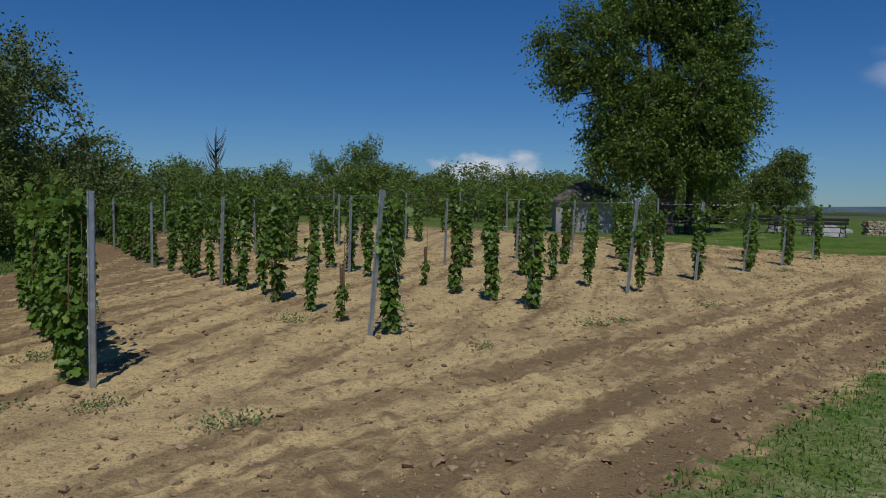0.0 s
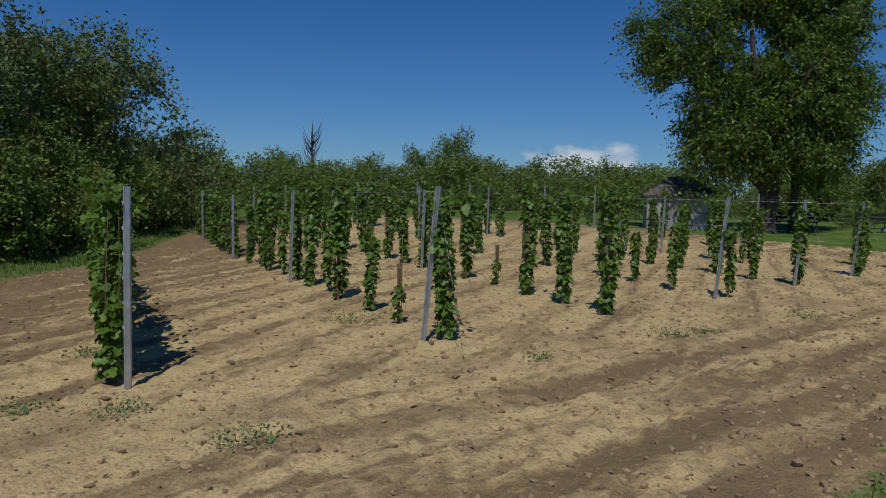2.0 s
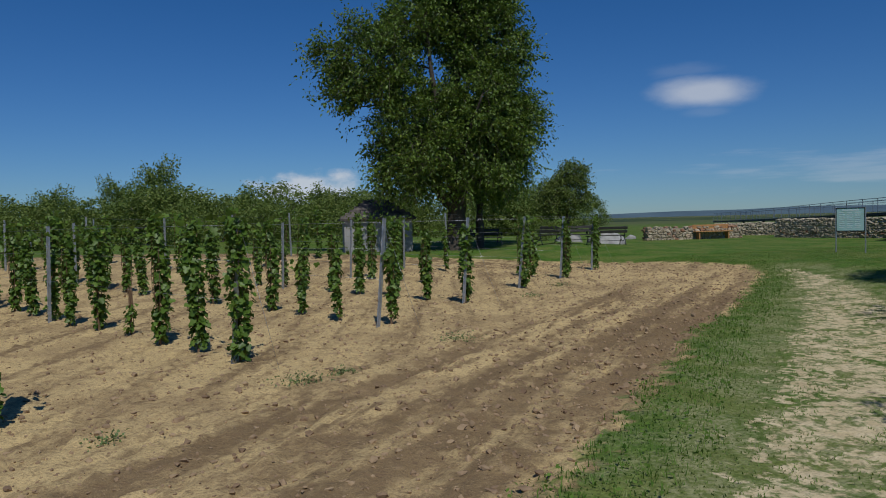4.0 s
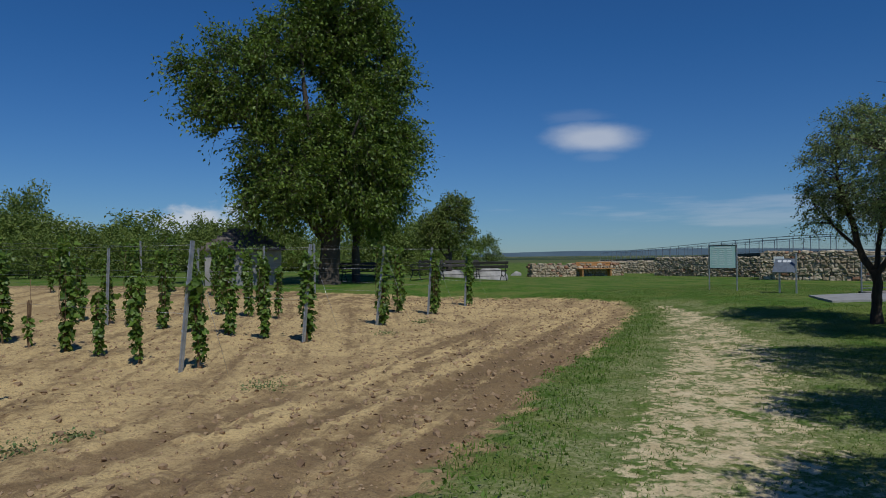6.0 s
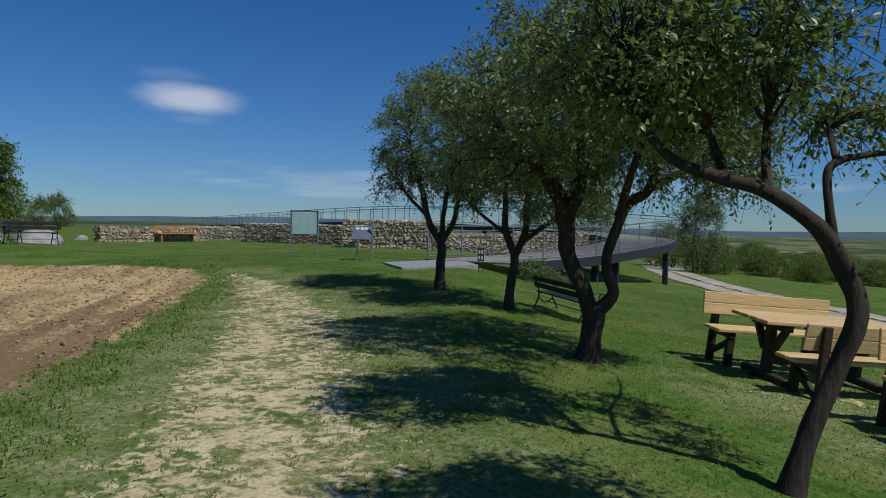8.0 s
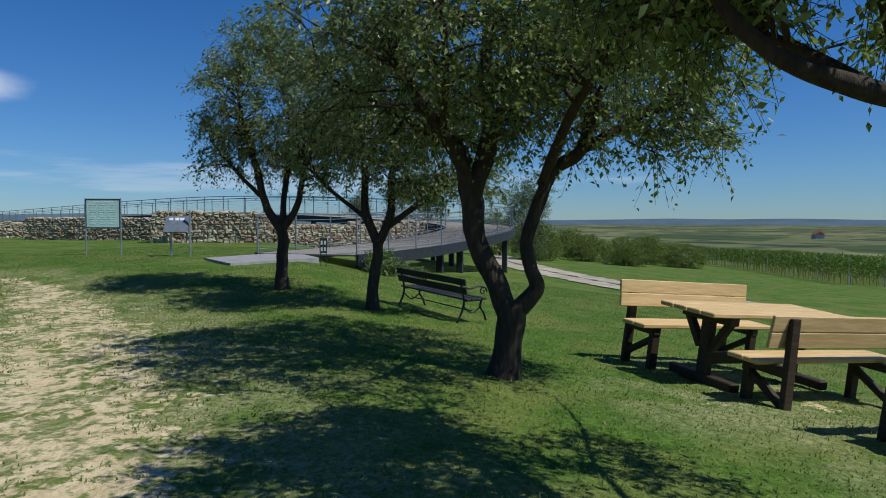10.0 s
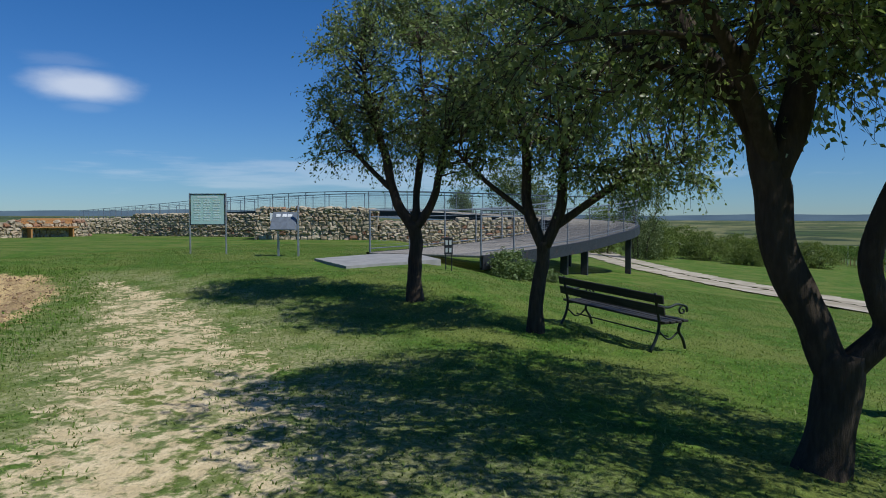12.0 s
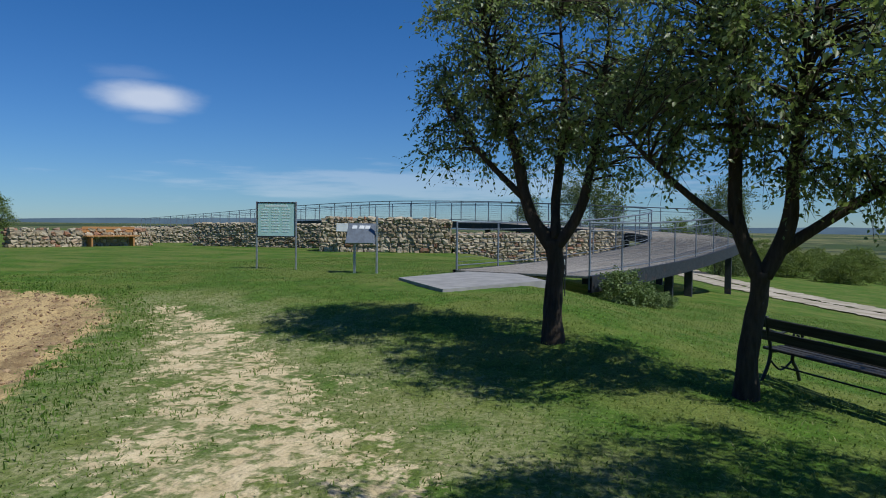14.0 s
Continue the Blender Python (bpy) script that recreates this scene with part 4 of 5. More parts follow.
HUT = (11.75, 33.6)
hut = thing("hut", (*HUT, floor_at(*HUT)), "small grey plastered hut with a hipped tile roof", "hut", turn=-14)
hut.scale = (0.70, 0.74, 0.74)
bm = bmesh.new()
for size, at in (((4.2, 0.3, 1.95), (0, -1.35, 0.9)), ((4.2, 0.3, 1.95), (0, 1.35, 0.9)), ((0.3, 2.4, 1.95), (-1.95, 0, 0.9)), ((0.3, 2.4, 1.95), (1.95, 0, 0.9))):
    box(size, at, None, 0.02, bm)
part("wall", bm, HUT_PLASTER, hut)
roof = Heap()
rv = [(x * 1.33, y, z) for x, y, z in ((-1.75, -1.75, 1.85), (1.75, -1.75, 1.85), (1.75, 1.75, 1.85), (-1.75, 1.75, 1.85), (-0.4, 0, 3.1), (0.4, 0, 3.1), (-1.75, -1.75, 1.95), (1.75, -1.75, 1.95), (1.75, 1.75, 1.95), (-1.75, 1.75, 1.95))]
roof.add(rv, [(0, 3, 2, 1), (0, 1, 7, 6), (1, 2, 8, 7), (2, 3, 9, 8), (3, 0, 6, 9), (6, 7, 5, 4), (7, 8, 5), (8, 9, 4, 5), (9, 6, 4)])
hut_roof = part_mesh("roof", roof.mesh("roof", ROOF, False), hut, "weathered brown tile roof")
for i in range(6):
    t = i / 6
    y, z, w = -1.75 + 1.75 * t, 1.94 + 1.15 * t, 2.30 - 1.75 * t
    part("tile_course", box((2 * w, 0.30, 0.035), (0, y + 0.12, z + 0.07), Matrix.Rotation(radians(35.5), 4, "X"), 0.01), ROOF, hut_roof)
part("window", box((0.34, 0.04, 0.62), (-0.35, -1.51, 1.05), None, 0.01), BOULDER, hut, "narrow pale window opening")

CLEAR = (21.6, 33.4)
tree("round_tree", (*CLEAR, floor_at(*CLEAR)),
     [[(0, 0, -0.2, 0.2), (0.1, 0, 1.2, 0.16), (0.2, 0.1, 3.2, 0.08), (0.1, 0, 5, 0.02)], [(0.1, 0, 1.0, 0.1), (-0.8, 0, 2.2, 0.07), (-1.2, 0.2, 3.6, 0.02)]],
     [(0.2, 0, 3.3, 1.9, 1.7, 1.5), (-1.0, 0, 2.7, 1.3, 1.2, 1.1), (0.5, 0, 4.5, 1.1, 1.1, 0.8)], 170, 60, 0.15, 0.24, FAR_LEAF, BIG_BARK, "rounded light-green tree at the edge of the grass", hollow=0.4, twig=0.02, size=0.76)


def bush(name, at, size, seed_blobs, clumps, per, leaf, loose, mat, label, category="bush", group="", stems=5):
    """A shrub: several stems from one foot under an uneven mass of leaves."""
    root = thing(name, (*at, floor_at(*at)), label, category, group)
    wood = Heap()
    for k in range(stems):
        a = 2 * math.pi * k / stems + rng.random()
        tip = np.array((math.cos(a) * size * 0.35, math.sin(a) * size * 0.35, size * rng.uniform(0.45, 0.72)))
        wood.add(*tube(curve_points([(0.1 * math.cos(a), 0.1 * math.sin(a), -0.15), tip * (0.4, 0.4, 0.45), tip], 4), np.linspace(0.02 * size, 0.005 * size, 9), 6, 0.2))
    part_mesh("stem", wood.mesh("stem", BIG_BARK), root)
    blobs = [(size * x, size * y, size * z, size * rx, size * ry, size * rz) for x, y, z, rx, ry, rz in seed_blobs]
    hubs = crown_points(blobs, clumps, 1, loose, 0.4)[0]
    pts, tips, _, _ = sprays(hubs, np.array((0, 0, size * 0.45)), loose * 2.7, 6, max(4, per // 6), 0.2)
    part_mesh("foliage", leaves("foliage", pts, leaf, mat, droop=0.3, tips=tips), root)
    return root


WIDE = [(0, 0, 0.55, 0.6, 0.6, 0.5), (0.35, 0.2, 0.4, 0.4, 0.4, 0.38), (-0.38, -0.1, 0.4, 0.42, 0.4, 0.38), (0.1, -0.4, 0.3, 0.4, 0.35, 0.3), (0.05, 0.1, 0.9, 0.35, 0.35, 0.28)]
TALL = [(0, 0, 0.5, 0.36, 0.36, 0.42), (0.12, 0.05, 0.82, 0.26, 0.26, 0.24), (-0.15, 0.1, 0.68, 0.26, 0.26, 0.24), (0.05, -0.15, 0.25, 0.36, 0.36, 0.24)]
first = {}
GROVE = "trees and bushes of the thicket"
for name, x, y, size, kind in (
        ("thicket_bush", -12.6, 13.2, 3.6, 0), ("thicket_bush", -13.4, 17.2, 4.0, 0), ("thicket_bush", -12.6, 21.0, 3.8, 2), ("thicket_bush", -11.9, 25.0, 3.6, 2),
        ("thicket_tree", -14.8, 15.2, 7.4, 1), ("thicket_tree", -15.2, 19.6, 8.2, 3), ("thicket_tree", -14.2, 24.2, 7.6, 3), ("thicket_tree", -13.4, 28.6, 7.0, 1),
        ("thicket_bush", -12.0, 29.6, 3.8, 2), ("thicket_tree", -12.6, 33.6, 8.0, 3), ("thicket_bush", -11.4, 33.2, 3.4, 0), ("thicket_bush", -11.0, 37.0, 4.2, 2),
        ("thicket_tree", -17.5, 12.0, 6.8, 1), ("thicket_bush", -14.0, 9.6, 3.0, 0), ("thicket_tree", -19.0, 23.5, 8.2, 3), ("thicket_tree", -16.6, 31.5, 8.0, 1), ("thicket_bush", -16.5, 6.0, 3.2, 2)):
    if kind not in first:
        mat = (BUSH_LEAF, BUSH_LEAF, FAR_LEAF, WILLOW_LEAF)[kind]
        label = ("dense dark tangled bush at the field edge", "tall dark leafy tree in the thicket", "broad olive-green bush at the field edge", "tall tree with loose silvery leaves")[kind]
        first[kind] = bush(name, (x, y), 1.0, TALL if kind in (1, 3) else WIDE, (380, 430, 380, 400)[kind], 46, (0.034, 0.024, 0.034, 0.022)[kind], (0.055, 0.042, 0.055, 0.045)[kind], mat, label, "tree" if kind in (1, 3) else "bush", GROVE)
        ob = first[kind]
        ob.scale = (size, size, size)
    else:
        ob = copy_thing(first[kind], pose(x, y, floor_at(x, y), 0, 0, rng.uniform(0, 360)))
        ob.scale = (size, size, size * rng.uniform(0.92, 1.06))

# the wood behind the vineyard
belt = bush("wood_bush", (-8, 66), 1.0, WIDE, 170, 34, 0.05, 0.075, FAR_LEAF, "light green bush in the wood behind the vineyard", "bush", "bushes of the wood", 3)
belt.scale = (4, 4, 4)
tall = bush("wood_tree", (6.6, 121), 1.0, TALL, 150, 36, 0.04, 0.07, FAR_LEAF, "single dark green tree above the wood", "tree", "trees of the wood", 3)
tall.scale = (8.5, 8.5, 11.5)
for i in range(58):
    u = i / 57
    x, y = -26 + 72 * u + rng.normal(0, 1.0), 68 - 6 * u + rng.uniform(-3, 20) * (1 - 0.3 * u)
    k = rng.uniform(3.2, 4.6)
    copy_thing(belt, pose(x, y, floor_at(x, y) - 0.2, 0, 0, rng.uniform(0, 360))).scale = (k * 1.25, k * 1.1, k * rng.uniform(0.85, 1.1))
for x, y, k, h in ((-17, 100, 7, 7.2), (-7, 112, 7, 7.4), (0.8, 118, 7, 8.6), (16, 100, 6.5, 6.4), (24, 92, 6.5, 6.2), (33, 88, 6, 5.2), (-25, 84, 7, 6.2), (46, 74, 4, 4.6), (52, 86, 3.5, 4.5), (63, 92, 3.4, 4.2), (78, 110, 5, 5.4)):
    copy_thing(tall, pose(x, y, floor_at(x, y) - 0.2, 0, 0, rng.uniform(0, 360))).scale = (k, k, h)
for x, y, k in ((24, 40, 1.6), (31, 52, 1.4), (22, 48, 2.2), (10, 50, 3.0), (5, 52, 3.0), (15, 46, 2.8)):
    copy_thing(belt, pose(x, y, floor_at(x, y) - 0.1, 0, 0, rng.uniform(0, 360))).scale = (k, k, k * 0.9)
# leafless tree over the wood
bare = thing("bare_tree", (-19, 140, floor_at(-19, 140)), "bare dead tree rising over the wood", "tree")
wood = Heap()
for k in range(26):
    a, z = rng.random() * 6.28, rng.uniform(6, 12)
    wood.add(*tube([(0, 0, z), (math.cos(a) * 1.2, math.sin(a), z + 1.4), (math.cos(a) * 2.0, math.sin(a) * 1.6, z + 3.4)], [0.09, 0.06, 0.02], 5))
wood.add(*tube([(0, 0, -0.3), (0.2, 0, 6), (0, 0.1, 12), (0.2, 0, 15)], [0.35, 0.28, 0.15, 0.04], 7))
part_mesh("branching", wood.mesh("branching", BIG_BARK), bare)

# ---- dry-stone walls of the ruin ----
STONES = []
for i in range(12):
    bm = bmesh.new()
    bmesh.ops.create_icosphere(bm, subdivisions=2, radius=0.5)
    for v in bm.verts:
        d = v.co.normalized()
        v.co = Vector([math.copysign(abs(c) ** 0.42, c) for c in d]) * (0.40 + 0.17 * noise.noise(d * 1.6 + Vector((i * 7, 0, 0))) + 0.04 * noise.noise(d * 5 + Vector((i * 3, 0, 0))))
    me = bpy.data.meshes.new("stone")
    bm.to_mesh(me)
    bm.free()
    me.materials.append(STONE)
    STONES.append(me)


def stone_wall(name, a, b, tall, label, thick=0.6, end_tall=None, as_parts=300, course=0.19, base=None):
    """A wall of single stones, laid in rough courses on both faces round a core of mortar."""
    a, b = np.array(a, float), np.array(b, float)
    long, way = np.linalg.norm(b - a), (b - a) / np.linalg.norm(b - a)
    out = np.array((way[1], -way[0]))
    end_tall = tall if end_tall is None else end_tall
    wall = tagged(new(name), label, "stone wall", kind="structure")
    z0 = [floor_at(*a), floor_at(*b)] if base is None else [base, base]
    core = Heap()
    cv = []
    for p, z, t in ((a, z0[0], tall), (b, z0[1], end_tall)):
        for side in (-1, 1):
            q = p + out * side * (thick / 2 - 0.035)
            cv += [(q[0], q[1], z - 0.5), (q[0], q[1], z + t - 0.06)]
    core.add(cv, [(0, 1, 3, 2), (4, 6, 7, 5), (0, 4, 5, 1), (2, 3, 7, 6), (1, 5, 7, 3), (0, 2, 6, 4)])
    part_mesh("core", core.mesh("core", MORTAR, False), wall)
    heap, made = Heap(), 0
    turn0 = Matrix(((way[0], out[0], 0, 0), (way[1], out[1], 0, 0), (0, 0, 1, 0), (0, 0, 0, 1)))
    for side in (1, -1):
        z = -0.05
        while z < max(tall, end_tall):
            h = course * rng.uniform(0.5, 1.1)
            s = rng.uniform(-0.15, 0.05)
            while s < long:
                w = rng.uniform(0.10, 0.36)
                f = min(1, max(0, (s + w / 2) / long))
                top = tall + f * (end_tall - tall) + rng.uniform(-0.06, 0.03)
                if z + h * 0.6 < top and s + w < long + 0.12:
                    p = a + way * (s + w / 2) + out * side * (thick / 2 - 0.10 + rng.uniform(-0.02, 0.025))
                    gz = z0[0] + f * (z0[1] - z0[0])
                    m = Matrix.Translation((p[0], p[1], gz + z + h / 2 + rng.uniform(-0.015, 0.015))) @ turn0 @ pose(0, 0, 0, rng.normal(0, 6), rng.normal(0, 9), rng.normal(0, 6)) @ Matrix.Diagonal((w * 1.22, 0.36, h * 1.2, 1))
                    me = STONES[int(rng.integers(12))]
                    if side == 1 and made < as_parts:
                        ob = new("stone", me)
                        ob.parent, ob.matrix_basis = wall, m
                        made += 1
                    else:
                        heap.add([m @ v.co for v in me.vertices], [tuple(q.vertices) for q in me.polygons])
                s += w + 0.01
            z += h
    if heap.v:
        tagged(part_mesh("stones", heap.mesh("stones", STONE, False), wall), kind="stuff")
    return wall


# ---- the ramp and its slab ----
slab = thing("concrete_slab", (0, 0, 0), "pale grey concrete slab at the foot of the ramp", "slab")
corner = [(20.78, 14.1), (23.5, 13.25), (26.45, 15.35), (22.7, 15.9)]
sv = [(x, y, 0.325) for x, y in corner] + [(x, y, -0.2) for x, y in corner]
hs = Heap()
hs.add(sv, [(0, 1, 2, 3), (0, 4, 5, 1), (1, 5, 6, 2), (2, 6, 7, 3), (3, 7, 4, 0)])
part_mesh("slab", hs.mesh("slab", CONCRETE, False), slab)

RAMP = curve_points([(25.0, 14.3, 0.32), (28.0, 13.85, 0.34), (31.5, 13.2, 0.43), (35, 12.6, 0.6), (38, 12.2, 0.78), (40.4, 12.5, 0.95), (42.3, 14.2, 1.1), (44.2, 18, 1.3), (46.4, 23.5, 1.52), (49.2, 30.5, 1.62), (54.0, 40, 1.5), (63, 55, 1.2), (80, 82, 0.8)], 12)
ways = np.gradient(RAMP[:, :2], axis=0)
ways /= np.linalg.norm(ways, axis=1, keepdims=True)
sides = np.stack([ways[:, 1], -ways[:, 0]], -1)
along = np.concatenate([[0], np.cumsum(np.linalg.norm(np.diff(RAMP, axis=0), axis=1))])


def on_ramp(s, off, up=0.0):
    p = [np.interp(s, along, RAMP[:, k]) for k in range(3)]
    n = [np.interp(s, along, sides[:, k]) for k in range(2)]
    return Vector((p[0] + n[0] * off, p[1] + n[1] * off, p[2] + up))


ramp = thing("ramp", (0, 0, 0), "long curved timber-decked ramp on steel girders with mesh railings", "ramp")
HALF = 1.55
plank = box((0.182, 2 * HALF, 0.045), (0, 0, 0), None, 0.004)
plank_mesh = bpy.data.meshes.new("plank")
plank.to_mesh(plank_mesh)
plank.free()
plank_mesh.materials.append(DECK)
s = 0.1
while s < 40:
    p, q = on_ramp(s, 0), on_ramp(s + 0.1, 0)
    ob = new("plank", plank_mesh)
    ob.parent = ramp
    ob.matrix_basis = Matrix.Translation(p) @ Matrix.Rotation(math.atan2(q.y - p.y, q.x - p.x), 4, "Z") @ pose(0, 0, 0, 0, 0, 0)
    ob.scale = (1, rng.uniform(0.995, 1.0), 1)
    s += 0.2
total = along[-1] - 0.5
for off, name in ((HALF + 0.03, "girder"), (-HALF - 0.03, "girder")):
    g = Heap()
    st = np.arange(0, total, 0.8)
    gv = []
    for t in st:
        for o, up in ((off - 0.04, 0.03), (off + 0.04, 0.03), (off + 0.04, -0.30 if t < 30 else -0.16), (off - 0.04, -0.30 if t < 30 else -0.16)):
            gv.append(on_ramp(t, o, up))
    g.add(gv, [(4 * i + k, 4 * i + (k + 1) % 4, 4 * i + 4 + (k + 1) % 4, 4 * i + 4 + k) for i in range(len(st) - 1) for k in range(4)])
    part_mesh(name, g.mesh("girder", GIRDER, False), ramp, "dark steel edge girder")
far_deck = Heap()
st = np.arange(40, total, 1.0)
fv = [on_ramp(t, o, u) for t in st for o, u in ((-HALF, 0), (HALF, 0), (HALF, -0.05), (-HALF, -0.05))]
far_deck.add(fv, [(4 * i + k, 4 * i + (k + 1) % 4, 4 * i + 4 + (k + 1) % 4, 4 * i + 4 + k) for i in range(len(st) - 1) for k in range(4)])
part_mesh("far_decking", far_deck.mesh("far_decking", DECK, False), ramp)
for side in (HALF, -HALF):
    rail = new("railing")
    rail.parent = ramp
    st = np.arange(0.05, total, 0.5)
    for up, r in ((1.08, 0.024), (0.92, 0.012), (0.12, 0.012)):
        part_mesh("rail", rod([on_ramp(t, side, up) for t in st], r, 6).mesh("rail", RAIL), rail)
    mesh_wires = Heap()
    for up in np.arange(0.2, 0.9, 0.1):
        mesh_wires.add(*tube([on_ramp(t, side, up) for t in np.arange(0.05, 46, 1.0)], [0.0035] * len(np.arange(0.05, 46, 1.0)), 3))
    tagged(part_mesh("infill", mesh_wires.mesh("infill", RAIL), rail), kind="stuff")
    for t in np.concatenate([np.arange(0.05, 44, 1.9), np.arange(46, total, 2.6)]):
        part("post", bar(on_ramp(t, side, -0.25), on_ramp(t, side, 1.09), 0.055, 0.03, 0.004), RAIL, rail)
for t in (6.4, 8.2, 14.0, 20.5, 27.0):
    for off in (-1.2, 1.2):
        top = on_ramp(t, off, -0.28)
        part("column", bar((top.x, top.y, floor_at(top.x, top.y) - 0.2), top, 0.22, 0.22, 0.01), GIRDER, ramp, "dark steel column")
for t in np.arange(40, total, 9.0):
    top = on_ramp(t, 0, -0.05)
    part("column", bar((top.x, top.y, floor_at(top.x, top.y) - 0.2), top, 0.2, 0.2, 0.01), GIRDER, ramp, "dark steel column")

# ---- boards and small signs ----
board = thing("information_board", (24.2, 19.9, floor_at(24.2, 19.9)), "pale green information board on two slim steel posts", "information board", turn=-72)
board.scale = (0.78, 0.9, 0.91)
for x in (-0.60, 0.60):
    part("post", bar((x, 0, -0.3), (x, 0, 1.72), 0.045, 0.045), ZINC, board)
part("panel", box((1.14, 0.03, 0.84), (0, 0, 1.26), None, 0.006), BOARD, board, "pale green printed panel")
frame_bm = bmesh.new()
for size, at in (((1.18, 0.05, 0.03), (0, 0, 1.69)), ((1.18, 0.05, 0.03), (0, 0, 0.83)), ((0.03, 0.05, 0.86), (-0.575, 0, 1.26)), ((0.03, 0.05, 0.86), (0.575, 0, 1.26))):
    box(size, at, None, 0.004, frame_bm)
part("panel_frame", frame_bm, GIRDER, board, "thin dark frame")
for x, w in ((-0.33, 0.26), (-0.01, 0.26), (0.31, 0.26)):
    for i in range(9):
        ww = w * rng.uniform(0.75, 1.0)
        part("print_line", box((ww, 0.004, 0.026), (x - (w - ww) / 2, -0.018, 1.52 - 0.07 * i), None, 0), BOARD_INK, board)
part("print_heading", box((0.7, 0.004, 0.05), (0, -0.018, 1.61), None, 0), BOARD_INK, board)

desk = thing("reading_desk", (24.2, 17.65, floor_at(24.2, 17.65)), "slanted metal reading desk on two posts with small panels", "information desk", turn=-72)
desk.scale = (0.72, 0.8, 0.93)
part("post", bar((-0.18, 0, -0.3), (-0.18, 0, 0.75), 0.07, 0.05), ZINC, desk)
part("tall_post", bar((0.52, -0.05, -0.3), (0.52, -0.05, 1.33), 0.06, 0.06), ZINC, desk)
part("desk_top", box((0.86, 0.62, 0.04), (0.02, 0.0, 0.92), Matrix.Rotation(radians(48), 4, "X"), 0.006), RAIL, desk, "slanted grey metal top")
for x in (-0.42, 0.46):
    side = Heap()
    side.add([(x, -0.22, 0.68), (x, 0.22, 0.68), (x, 0.22, 1.15), (x + 0.02, -0.22, 0.68), (x + 0.02, 0.22, 0.68), (x + 0.02, 0.22, 1.15)], [(0, 1, 2), (3, 5, 4), (0, 3, 4, 1), (1, 4, 5, 2), (2, 5, 3, 0)])
    part_mesh("desk_side", side.mesh("desk_side", RAIL, False), desk)
for x in (-0.2, 0.02, 0.2):
    part("label_plate", box((0.15, 0.10, 0.006), (x, 0.10, 1.07), Matrix.Rotation(radians(48), 4, "X"), 0), PAPER, desk)

plate = thing("wall_plate", (34.37, 24.59, 1.22), "small white square plate fixed on the stone wall", "plate", turn=-58)
plate.scale = (0.87, 1, 0.87)
part("plate", box((0.52, 0.04, 0.36), (0, 0, 0), None, 0.006), PAPER, plate)

notice = thing("notice_sign", (22.35, 12.65, floor_at(22.35, 12.65)), "small dark-framed notice with white pictograms on two posts", "sign", turn=-78)
notice.scale = (0.5, 0.6, 0.68)
for x in (-0.12, 0.12):
    part("post", bar((x, 0, -0.2), (x, 0, 0.85), 0.035, 0.035), GIRDER, notice)
part("panel", box((0.34, 0.03, 0.50), (0, -0.03, 0.72), None, 0.006), INK, notice)
for x in (-0.075, 0.075):
    for z in (0.60, 0.82):
        part("pictogram", box((0.09, 0.006, 0.13), (x, -0.049, z), None, 0), PAPER, notice)

# ---- walls ----
stone_wall("wall_1", (29.89, 37.55), (35.81, 36.16), 0.75, "low dry-stone wall of rough tan field stones", as_parts=120)
stone_wall("wall_2", (37.2, 34.42), (37.9, 27.37), 1.1, "dry-stone wall of flat layered tan stones", as_parts=150, course=0.15)
stone_wall("wall_3", (34.76, 25.72), (36.59, 21.02), 1.36, "massive dry-stone wall end of large tan blocks", 0.8, 1.34, 300, 0.24)
stone_wall("wall_4", (36.63, 20.93), (41.2, 15.28), 1.05, "long dry-stone wall of mixed tan and reddish stones", 0.55, 1.2, 300, 0.18, base=0.0)
stone_wall("wall_5", (38.16, 26.5), (35.46, 25.72), 1.32, "short cross wall of dry-laid tan stones", 0.6, 1.36, 60)
stone_wall("wall_6", (38.94, 41.38), (41.99, 36.16), 0.85, "low dry-stone wall behind the grass gap", as_parts=60)

# ---- benches ----


